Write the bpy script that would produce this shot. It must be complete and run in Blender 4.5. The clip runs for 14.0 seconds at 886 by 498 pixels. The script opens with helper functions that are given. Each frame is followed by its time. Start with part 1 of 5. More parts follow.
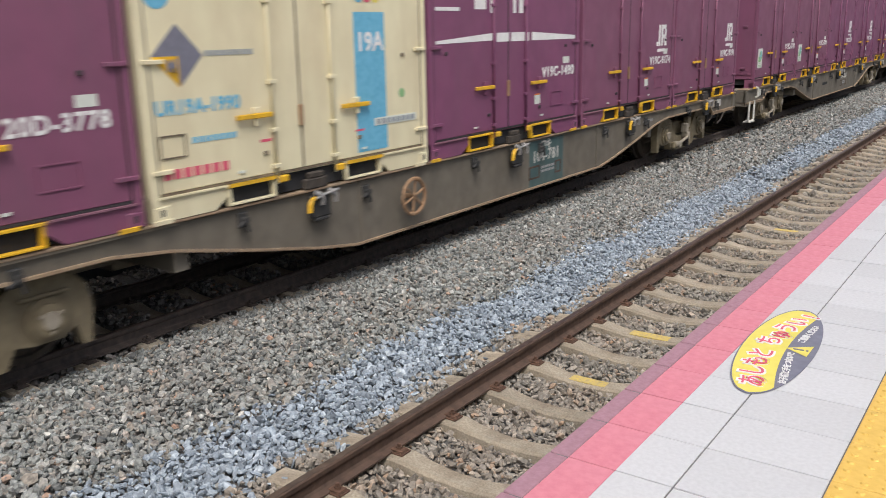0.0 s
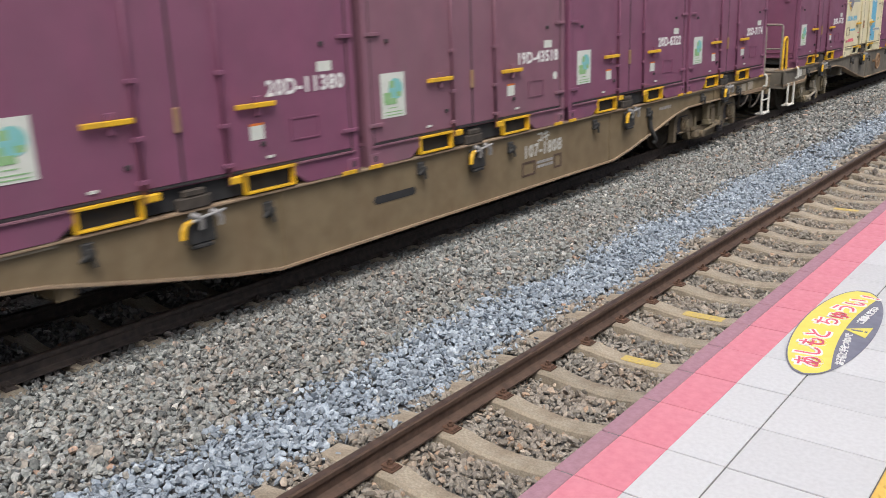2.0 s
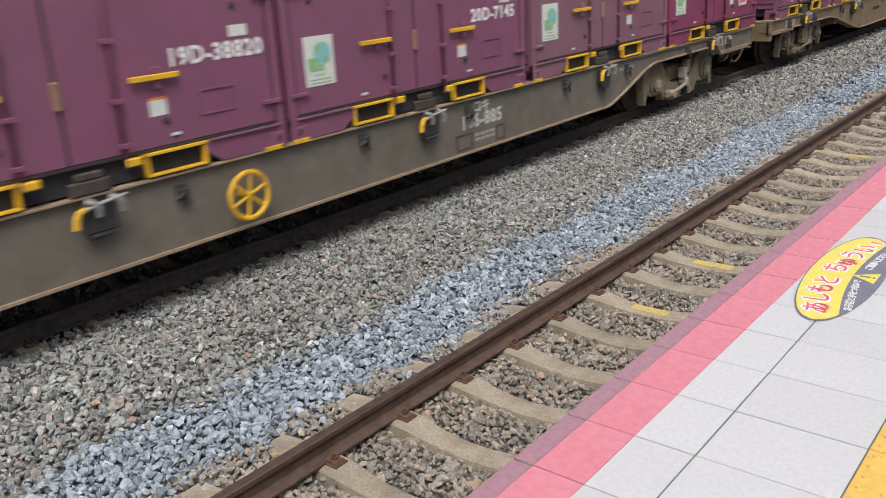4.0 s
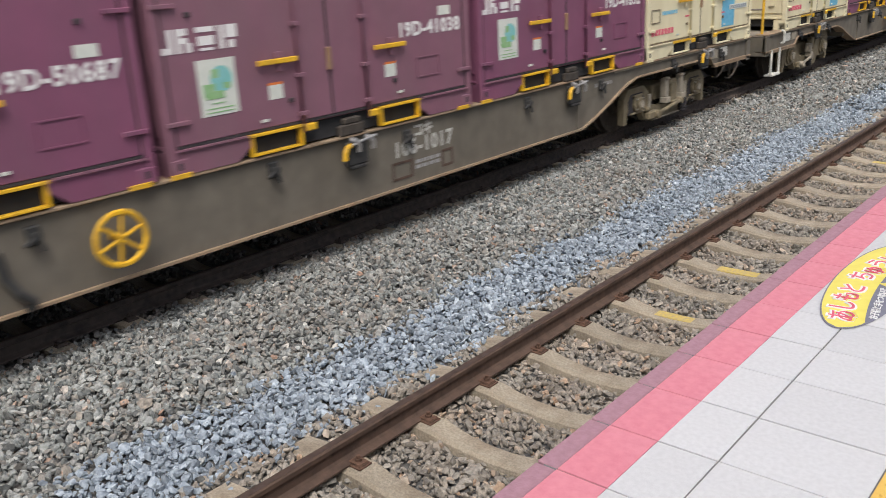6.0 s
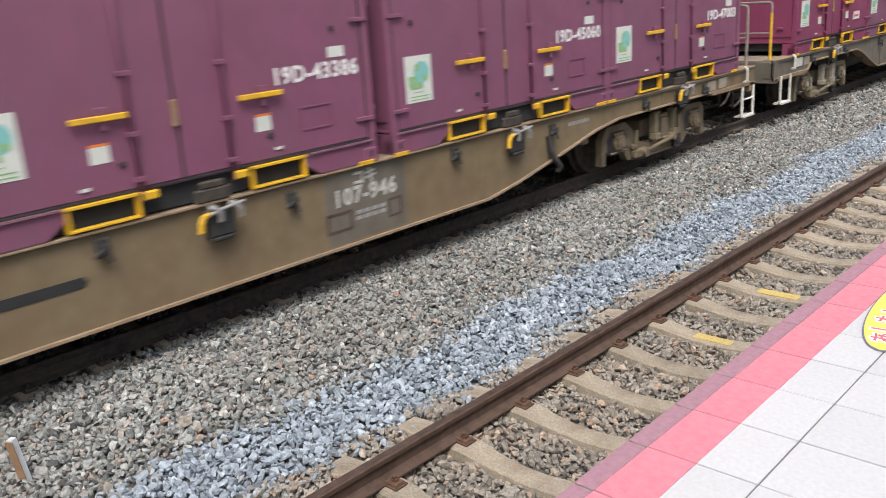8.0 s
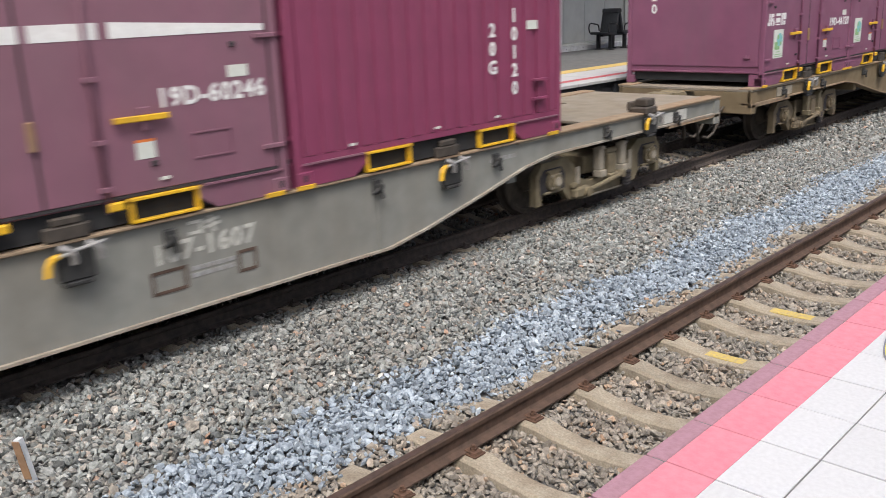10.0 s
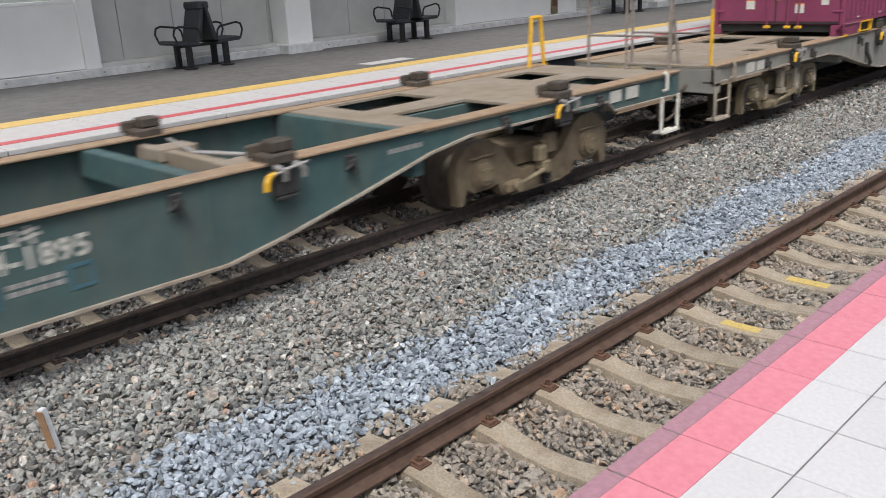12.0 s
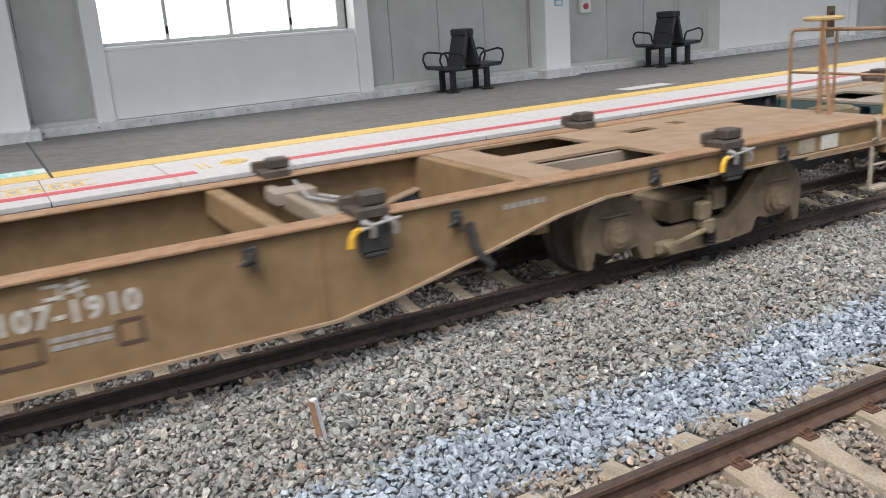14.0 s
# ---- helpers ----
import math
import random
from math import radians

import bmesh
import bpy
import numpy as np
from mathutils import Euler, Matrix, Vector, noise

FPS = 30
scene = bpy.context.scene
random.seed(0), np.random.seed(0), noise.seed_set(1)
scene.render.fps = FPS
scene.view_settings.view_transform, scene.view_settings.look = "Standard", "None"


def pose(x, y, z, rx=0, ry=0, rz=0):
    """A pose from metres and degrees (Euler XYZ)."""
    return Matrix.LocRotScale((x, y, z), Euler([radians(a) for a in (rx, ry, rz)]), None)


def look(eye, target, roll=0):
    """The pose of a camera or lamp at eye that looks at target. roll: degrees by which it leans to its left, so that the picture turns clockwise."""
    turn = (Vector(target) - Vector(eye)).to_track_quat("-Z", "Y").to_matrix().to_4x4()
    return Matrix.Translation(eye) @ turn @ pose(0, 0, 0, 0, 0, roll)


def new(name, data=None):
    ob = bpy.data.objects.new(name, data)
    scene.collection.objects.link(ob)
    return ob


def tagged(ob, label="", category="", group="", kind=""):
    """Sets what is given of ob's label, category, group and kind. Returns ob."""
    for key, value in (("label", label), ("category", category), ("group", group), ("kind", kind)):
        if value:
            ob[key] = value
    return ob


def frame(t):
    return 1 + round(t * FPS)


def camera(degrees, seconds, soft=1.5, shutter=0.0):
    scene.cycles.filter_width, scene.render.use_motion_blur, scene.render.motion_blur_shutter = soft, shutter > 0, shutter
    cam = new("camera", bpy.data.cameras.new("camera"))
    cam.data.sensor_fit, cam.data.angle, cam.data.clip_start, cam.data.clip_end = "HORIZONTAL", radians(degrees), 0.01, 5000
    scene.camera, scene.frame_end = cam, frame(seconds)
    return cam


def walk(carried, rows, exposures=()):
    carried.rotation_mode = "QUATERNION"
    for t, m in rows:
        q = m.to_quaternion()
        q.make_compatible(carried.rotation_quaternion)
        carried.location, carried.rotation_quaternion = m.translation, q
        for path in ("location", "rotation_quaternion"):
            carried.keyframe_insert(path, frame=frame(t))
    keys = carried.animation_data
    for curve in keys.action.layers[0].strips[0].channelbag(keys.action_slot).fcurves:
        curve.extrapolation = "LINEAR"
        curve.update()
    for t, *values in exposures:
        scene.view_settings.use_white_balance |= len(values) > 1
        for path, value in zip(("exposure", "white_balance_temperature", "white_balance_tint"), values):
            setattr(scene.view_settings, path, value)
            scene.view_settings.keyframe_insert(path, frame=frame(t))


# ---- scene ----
cam = camera(54.9, 14.0, soft=0.75, shutter=0.2)
PATH = [
    (0, (3.27, 0.168, 2.506), (2.146, 1.745, 2.006), -1.1),
    (0.5, (3.263, 0.171, 2.504), (2.127, 1.735, 1.992), -1.3),
    (1, (3.262, 0.171, 2.504), (2.09, 1.709, 1.993), -1.4),
    (1.5, (3.271, 0.156, 2.508), (2.077, 1.675, 1.992), -1.6),
    (2, (3.279, 0.146, 2.509), (2.067, 1.642, 1.967), -2.0),
    (2.5, (3.28, 0.141, 2.513), (2.061, 1.617, 1.933), -2.5),
    (3, (3.287, 0.138, 2.517), (2.074, 1.605, 1.905), -2.7),
    (3.2, (3.288, 0.134, 2.514), (2.077, 1.598, 1.888), -2.8),
    (5.3, (3.308, 0.057, 2.55), (2.09, 1.498, 1.888), -3.0),
    (5.5, (3.31, 0.069, 2.546), (2.079, 1.499, 1.885), -3.2),
    (6, (3.309, 0.068, 2.54), (2.056, 1.491, 1.905), -3.1),
    (6.5, (3.312, 0.052, 2.542), (2.047, 1.477, 1.935), -3.0),
    (7, (3.318, 0.059, 2.546), (2.028, 1.47, 1.956), -3.2),
    (7.5, (3.316, 0.053, 2.545), (2.009, 1.45, 1.961), -3.5),
    (8, (3.323, 0.046, 2.546), (1.999, 1.427, 1.963), -3.7),
    (10.3, (3.279, 0.036, 2.514), (1.935, 1.411, 1.962), -2.2),
    (10.5, (3.281, 0.04, 2.516), (1.94, 1.412, 1.952), -2.1),
    (11, (3.277, 0.042, 2.518), (1.942, 1.411, 1.933), -2.0),
    (11.5, (3.273, 0.056, 2.53), (1.944, 1.421, 1.922), -2.3),
    (12, (3.277, 0.031, 2.546), (1.925, 1.366, 1.921), -3.0),
    (12.5, (3.29, -0.049, 2.564), (1.739, 1.043, 1.929), -4.9),
    (13, (3.278, -0.078, 2.58), (1.592, 0.829, 2.0), -5.2),
    (13.5, (3.282, -0.1, 2.588), (1.553, 0.748, 2.049), -5.6),
    (14, (3.292, -0.103, 2.58), (1.592, 0.803, 2.039), -4.1),
]
EXPOSURES = [(0.0, 0.25), (0.5, 0.2), (1.5, 0.33), (3.0, 0.31), (5.5, 0.17), (6.5, 0.38), (8.0, 0.53), (10.5, 0.51), (11.5, 0.36), (12.5, 0.45), (13.0, 0.54), (13.5, 0.49), (14.0, 0.54)]
walk(cam, [(t, look(eye, target, roll)) for t, eye, target, roll in PATH], EXPOSURES)


# ---- world, sun, exposure ----
world = bpy.data.worlds.new("sky")
scene.world = world
world.use_nodes = True
wn = world.node_tree.nodes
sky = wn.new("ShaderNodeTexSky")
sky.sky_type = "NISHITA"
sky.sun_disc = False
sky.sun_elevation = radians(61)
sky.sun_rotation = radians(135)
sky.air_density, sky.dust_density, sky.ozone_density = 1.0, 6.0, 0.6
world.node_tree.links.new(sky.outputs[0], wn["Background"].inputs[0])
wn["Background"].inputs[1].default_value = 0.12
sun_data = bpy.data.lights.new("sun", "SUN")
sun_data.energy, sun_data.angle, sun_data.color = 1.7, radians(24), (0.955, 0.985, 1.02)
sun = new("sun", sun_data)
sun.matrix_world = look((18, -14, 38), (0, 4, 0))

# ---- materials ----


def mat(name, c1, c2=None, scale=8.0, rough=0.7, metal=0.0, bump=0.15, fine=60.0, dirt=None, dirt_amount=0.35, dirt_scale=1.2, island=None, streak=False, spec=0.4):
    """A weathered surface: two tones in a noise, large stains, fine relief; island: spread of brightness from piece to piece."""
    m = bpy.data.materials.new(name)
    m.use_nodes = True
    n, l = m.node_tree.nodes, m.node_tree.links
    b = n["Principled BSDF"]
    b.inputs["Metallic"].default_value = metal
    b.inputs["Specular IOR Level"].default_value = spec
    co = n.new("ShaderNodeTexCoord")
    n1 = n.new("ShaderNodeTexNoise")
    n1.inputs["Scale"].default_value, n1.inputs["Detail"].default_value = scale, 5
    l.new(co.outputs["Object"], n1.inputs["Vector"])
    mix = n.new("ShaderNodeMix")
    mix.data_type = "RGBA"
    c2 = c2 or tuple(v * 0.75 for v in c1)
    mix.inputs["A"].default_value, mix.inputs["B"].default_value = (*c1, 1), (*c2, 1)
    r1 = n.new("ShaderNodeMapRange")
    r1.inputs["From Min"].default_value, r1.inputs["From Max"].default_value = 0.35, 0.68
    l.new(n1.outputs["Fac"], r1.inputs["Value"])
    l.new(r1.outputs[0], mix.inputs["Factor"])
    colour = mix.outputs["Result"]
    if dirt:
        mp = n.new("ShaderNodeMapping")
        mp.inputs["Scale"].default_value = (1, 1, 0.18) if streak else (1, 1, 1)
        l.new(co.outputs["Object"], mp.inputs["Vector"])
        n2 = n.new("ShaderNodeTexNoise")
        n2.inputs["Scale"].default_value, n2.inputs["Detail"].default_value, n2.inputs["Roughness"].default_value = dirt_scale, 8, 0.65
        l.new(mp.outputs[0], n2.inputs["Vector"])
        r2 = n.new("ShaderNodeMapRange")
        r2.inputs["From Min"].default_value, r2.inputs["From Max"].default_value, r2.inputs["To Max"].default_value = 0.42, 0.75, dirt_amount
        l.new(n2.outputs["Fac"], r2.inputs["Value"])
        mx = n.new("ShaderNodeMix")
        mx.data_type = "RGBA"
        mx.inputs["B"].default_value = (*dirt, 1)
        l.new(colour, mx.inputs["A"])
        l.new(r2.outputs[0], mx.inputs["Factor"])
        colour = mx.outputs["Result"]
    if island:
        if island[0] == "island":
            g = n.new("ShaderNodeNewGeometry")
            rnd = g.outputs["Random Per Island"]
        else:
            g = n.new("ShaderNodeObjectInfo")
            rnd = g.outputs["Random"]
        ramp = n.new("ShaderNodeValToRGB")
        els = ramp.color_ramp.elements
        stops = island[1]
        els[0].position, els[0].color = stops[0][0], (*stops[0][1], 1)
        els[1].position, els[1].color = stops[-1][0], (*stops[-1][1], 1)
        for p, c in stops[1:-1]:
            els.new(p).color = (*c, 1)
        l.new(rnd, ramp.inputs[0])
        mu = n.new("ShaderNodeMix")
        mu.data_type, mu.blend_type = "RGBA", "MULTIPLY"
        mu.inputs["Factor"].default_value = 1
        l.new(colour, mu.inputs["A"])
        l.new(ramp.outputs[0], mu.inputs["B"])
        colour = mu.outputs["Result"]
    l.new(colour, b.inputs["Base Color"])
    rr = n.new("ShaderNodeMapRange")
    rr.inputs["To Min"].default_value, rr.inputs["To Max"].default_value = max(0.05, rough - 0.12), min(1, rough + 0.12)
    l.new(n1.outputs["Fac"], rr.inputs["Value"])
    l.new(rr.outputs[0], b.inputs["Roughness"])
    if bump:
        n3 = n.new("ShaderNodeTexNoise")
        n3.inputs["Scale"].default_value, n3.inputs["Detail"].default_value = fine, 4
        l.new(co.outputs["Object"], n3.inputs["Vector"])
        bp = n.new("ShaderNodeBump")
        bp.inputs["Strength"].default_value, bp.inputs["Distance"].default_value = bump, 0.01
        l.new(n3.outputs["Fac"], bp.inputs["Height"])
        l.new(bp.outputs[0], b.inputs["Normal"])
    return m


def glow(name, colour, strength):
    m = bpy.data.materials.new(name)
    m.use_nodes = True
    b = m.node_tree.nodes["Principled BSDF"]
    b.inputs["Base Color"].default_value = (*colour, 1)
    b.inputs["Emission Color"].default_value = (*colour, 1)
    b.inputs["Emission Strength"].default_value = strength
    return m


def tones(*stops):
    return [(p, c if isinstance(c, tuple) else (c, c, c)) for p, c in stops]


STONES = tones((0.0, 0.36), (0.16, (0.62, 0.64, 0.62)), (0.30, (0.90, 0.82, 0.75)), (0.42, (0.98, 1.0, 0.98)), (0.6, (0.80, 0.83, 0.80)), (0.74, (1.2, 1.21, 1.18)), (0.82, (0.95, 0.82, 0.70)), (0.88, (0.70, 0.69, 0.66)), (0.96, (1.5, 1.5, 1.45)), (0.975, (1.2, 0.72, 0.5)), (1.0, (1.95, 1.93, 1.85)))
BLUES = tones((0.0, 0.58), (0.3, 0.84), (0.55, (1.0, 0.99, 0.97)), (0.8, 1.12), (0.95, (1.32, 1.3, 1.27)), (1.0, (1.5, 1.45, 1.38)))
M_STONE = mat("ballast_stone", (0.375, 0.385, 0.375), (0.175, 0.182, 0.177), 34, 0.88, bump=0.6, fine=100, dirt=(0.225, 0.195, 0.17), dirt_amount=0.42, dirt_scale=0.6, island=("island", STONES))
BROWNS = tones((0.0, 0.6), (0.35, 0.88), (0.75, 1.08), (0.9, (1.2, 1.17, 1.14)), (0.96, (1.25, 0.95, 0.75)), (1.0, (1.5, 1.45, 1.4)))
M_BROWNSTONE = mat("rusty_ballast_stone", (0.36, 0.335, 0.29), (0.22, 0.2, 0.168), 45, 0.92, bump=0.5, fine=120, dirt=(0.30, 0.21, 0.14), dirt_amount=0.45, dirt_scale=2.0, island=("island", BROWNS))
M_DIRTYSTONE = mat("dirty_dark_ballast_stone", (0.27, 0.255, 0.245), (0.17, 0.16, 0.15), 30, 0.92, bump=0.5, fine=120, dirt=(0.16, 0.135, 0.115), dirt_amount=0.5, dirt_scale=1.5, island=("island", STONES))
M_BLUESTONE = mat("fresh_blue_stone", (0.36, 0.415, 0.465), (0.215, 0.255, 0.295), 38, 0.85, bump=0.5, fine=110, island=("island", BLUES))
M_GROUND = mat("ground_grit", (0.16, 0.157, 0.15), (0.085, 0.083, 0.08), 30, 0.95, bump=0.9, fine=40, dirt=(0.17, 0.14, 0.11))
M_BOARD = mat("sleeper_concrete", (0.44, 0.385, 0.295), (0.31, 0.265, 0.20), 70, 0.95, bump=0.8, fine=110, dirt=(0.17, 0.12, 0.075), dirt_amount=0.65, dirt_scale=5, island=("object", tones((0, 0.82), (1, 1.08))))
# Rail steel under the wagons: the train's shade is painted into this darker tone.
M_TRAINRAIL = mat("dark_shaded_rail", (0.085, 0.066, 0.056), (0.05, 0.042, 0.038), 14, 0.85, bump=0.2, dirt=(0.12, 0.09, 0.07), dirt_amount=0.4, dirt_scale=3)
M_FLANGE = mat("tan_dusty_flange", (0.31, 0.23, 0.15), (0.235, 0.175, 0.12), 8, 0.85, bump=0.2, dirt=(0.30, 0.17, 0.09), dirt_amount=0.45, dirt_scale=2)
M_FLANGEPALE = mat("pale_worn_flange", (0.34, 0.31, 0.26), (0.25, 0.22, 0.185), 8, 0.8, bump=0.2, dirt=(0.27, 0.16, 0.09), dirt_amount=0.5, dirt_scale=2)
M_RAILTOP = mat("rail_running_surface", (0.16, 0.12, 0.10), (0.10, 0.075, 0.06), 12, 0.45, metal=0.55, bump=0.15, fine=40, dirt=(0.19, 0.12, 0.08), dirt_amount=0.5, dirt_scale=5)
M_RAIL = mat("rail_rusty_brown", (0.10, 0.062, 0.045), (0.065, 0.042, 0.032), 14, 0.8, metal=0.1, bump=0.3, dirt=(0.15, 0.1, 0.075), dirt_amount=0.5, dirt_scale=4)
M_CLIP = mat("rusty_fastening", (0.13, 0.07, 0.045), (0.08, 0.045, 0.03), 30, 0.85, bump=0.3)
M_YMARK = mat("yellow_sleeper_paint", (0.60, 0.45, 0.11), (0.42, 0.33, 0.17), 40, 0.85, bump=0.3)
M_TILE = mat("white_platform_tile", (0.57, 0.57, 0.57), (0.52, 0.52, 0.52), 60, 0.55, bump=0.12, fine=220, dirt=(0.5, 0.48, 0.46), dirt_amount=0.25, dirt_scale=3, island=("object", tones((0, 0.95), (1, 1.03))))
M_PINK = mat("pink_edge_paint", (0.635, 0.225, 0.272), (0.58, 0.19, 0.235), 30, 0.6, bump=0.12, fine=200, dirt=(0.68, 0.32, 0.36), dirt_amount=0.5, dirt_scale=2.5)
M_MAUVE = mat("mauve_rubber_edge", (0.37, 0.205, 0.245), (0.31, 0.17, 0.205), 40, 0.75, bump=0.3, fine=120, dirt=(0.33, 0.2, 0.2))
M_GROUT = mat("tile_joint", (0.17, 0.165, 0.165), None, 60, 0.9)
M_TACTILE = mat("yellow_tactile_tile", (0.72, 0.47, 0.11), (0.65, 0.41, 0.09), 30, 0.6, bump=0.12, dirt=(0.5, 0.36, 0.14))
M_CONCRETE = mat("platform_side_concrete", (0.20, 0.20, 0.195), (0.13, 0.13, 0.13), 4, 0.92, bump=0.35, dirt=(0.07, 0.07, 0.07), dirt_amount=0.6)
M_ASPHALT = mat("dark_platform_asphalt", (0.125, 0.124, 0.12), (0.095, 0.094, 0.091), 6, 0.8, bump=0.35, fine=160, dirt=(0.15, 0.15, 0.15), dirt_amount=0.5, dirt_scale=0.7)
M_WALLWHITE = mat("white_wall_panel", (0.77, 0.80, 0.79), (0.73, 0.76, 0.755), 2, 0.45, bump=0.03, dirt=(0.66, 0.68, 0.67), dirt_amount=0.3, dirt_scale=0.8)
M_WALLGREY = mat("grey_concrete_wall", (0.54, 0.56, 0.54), (0.48, 0.50, 0.485), 3, 0.8, bump=0.1, dirt=(0.38, 0.39, 0.38), dirt_amount=0.35, dirt_scale=0.9)
M_KERB = mat("pale_kerb", (0.62, 0.64, 0.65), (0.5, 0.52, 0.53), 8, 0.75, bump=0.15, dirt=(0.33, 0.33, 0.33), dirt_amount=0.5, dirt_scale=2)
M_FARWHITE = mat("white_edge_paving", (0.45, 0.45, 0.445), (0.40, 0.40, 0.395), 10, 0.7, bump=0.1, dirt=(0.45, 0.44, 0.43), dirt_amount=0.35)
M_RED = mat("red_line_paint", (0.50, 0.09, 0.10), (0.42, 0.08, 0.085), 20, 0.65, bump=0.1)
M_FARYELLOW = mat("yellow_far_tactile", (0.58, 0.42, 0.13), (0.52, 0.36, 0.11), 12, 0.65, bump=0.1)
# Black for gaps and slots: their shade is put into the colour.
M_GAPSHADE = mat("black_gap_shade", (0.03, 0.03, 0.031), None, 8, 0.9)
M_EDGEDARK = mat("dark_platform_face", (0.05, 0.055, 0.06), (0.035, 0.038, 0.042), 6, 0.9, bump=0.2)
M_BLACKSEAT = mat("black_seat_vinyl", (0.018, 0.02, 0.024), (0.03, 0.033, 0.038), 20, 0.5, bump=0.1)
M_BLACKMETAL = mat("black_metal", (0.02, 0.02, 0.022), None, 20, 0.5, metal=0.3)
M_DAYLIGHT = glow("daylight_window", (1.0, 1.0, 1.0), 1.6)
M_WHITE = mat("white_marking", (0.78, 0.78, 0.76), (0.7, 0.7, 0.68), 40, 0.7, bump=0.05, dirt=(0.5, 0.45, 0.45), dirt_amount=0.4, dirt_scale=9)
M_DULLWHITE = mat("worn_white_number", (0.56, 0.55, 0.50), (0.42, 0.41, 0.37), 30, 0.75, bump=0.05)
M_YELLOW = mat("yellow_paint", (0.78, 0.46, 0.02), (0.66, 0.37, 0.02), 20, 0.55, bump=0.08, dirt=(0.3, 0.18, 0.06), dirt_amount=0.45, dirt_scale=5)
M_ORANGE = mat("orange_marking", (0.8, 0.22, 0.05), None, 40, 0.7)
M_GREEN = mat("green_sticker", (0.28, 0.46, 0.24), (0.23, 0.43, 0.18), 20, 0.6, bump=0.02)
M_BLUE = mat("light_blue_sticker", (0.16, 0.45, 0.62), (0.12, 0.38, 0.55), 20, 0.6, bump=0.02)
M_GLOBE = mat("blue_green_sticker", (0.22, 0.50, 0.52), (0.2, 0.48, 0.42), 20, 0.6, bump=0.02)
M_STICKER = mat("white_sticker", (0.64, 0.66, 0.60), (0.58, 0.61, 0.55), 14, 0.55, bump=0.02)
M_TEXTGREY = mat("grey_print", (0.32, 0.35, 0.37), None, 40, 0.7)
M_STICKGREY = mat("dark_grey_sticker", (0.19, 0.19, 0.235), (0.165, 0.165, 0.205), 20, 0.6, bump=0.02)
M_STICKYELLOW = mat("yellow_sticker", (0.74, 0.64, 0.13), (0.70, 0.60, 0.12), 20, 0.55, bump=0.02)
M_STICKRED = mat("red_print", (0.74, 0.12, 0.19), None, 20, 0.55, bump=0.02)
M_RUBBER = mat("black_rubber_hose", (0.03, 0.03, 0.03), (0.05, 0.048, 0.045), 20, 0.7)
M_GREYPIPE = mat("grey_painted_pipe", (0.38, 0.38, 0.38), (0.30, 0.28, 0.26), 16, 0.55, metal=0.2, bump=0.1)
M_WHITEPIPE = mat("white_step_paint", (0.66, 0.65, 0.59), (0.5, 0.48, 0.42), 16, 0.55, bump=0.1)
M_RAILPIPE = mat("dusty_brown_grey_pipe", (0.29, 0.255, 0.22), (0.21, 0.18, 0.155), 14, 0.65, metal=0.1, bump=0.15)
M_MARKBLUE = mat("faded_blue_frame_paint", (0.06, 0.14, 0.18), (0.05, 0.12, 0.15), 20, 0.7, bump=0.05)
M_DULLYELLOW = mat("worn_dull_yellow_paint", (0.42, 0.31, 0.12), (0.30, 0.22, 0.11), 10, 0.7, bump=0.1)
M_WHEEL = mat("dusty_wheel_steel", (0.10, 0.085, 0.07), (0.065, 0.055, 0.048), 12, 0.65, metal=0.4, bump=0.15, dirt=(0.16, 0.12, 0.08))
M_BOGIE = mat("dusty_olive_bogie", (0.225, 0.185, 0.115), (0.15, 0.122, 0.075), 7, 0.85, bump=0.3, dirt=(0.10, 0.085, 0.065), dirt_amount=0.4, dirt_scale=3)
M_BOGIEDARK = mat("dark_oily_bogie", (0.175, 0.135, 0.085), (0.115, 0.09, 0.058), 7, 0.8, bump=0.3, dirt=(0.2, 0.16, 0.11), dirt_amount=0.45, dirt_scale=3)
M_BOGIEPALE = mat("pale_dust_steel", (0.34, 0.30, 0.235), (0.24, 0.21, 0.165), 12, 0.85, bump=0.25)
M_RUST = mat("orange_rust_steel", (0.31, 0.185, 0.10), (0.22, 0.125, 0.07), 10, 0.85, bump=0.3, dirt=(0.33, 0.25, 0.17), dirt_amount=0.6, dirt_scale=2)
M_DECK = mat("worn_tan_deck", (0.25, 0.21, 0.155), (0.205, 0.17, 0.122), 4, 0.8, bump=0.2, dirt=(0.31, 0.28, 0.24), dirt_amount=0.7, dirt_scale=1.4)
M_DECKORANGE = mat("rusty_orange_deck", (0.29, 0.205, 0.125), (0.235, 0.163, 0.10), 4, 0.8, bump=0.2, dirt=(0.33, 0.25, 0.19), dirt_amount=0.6, dirt_scale=1.6)

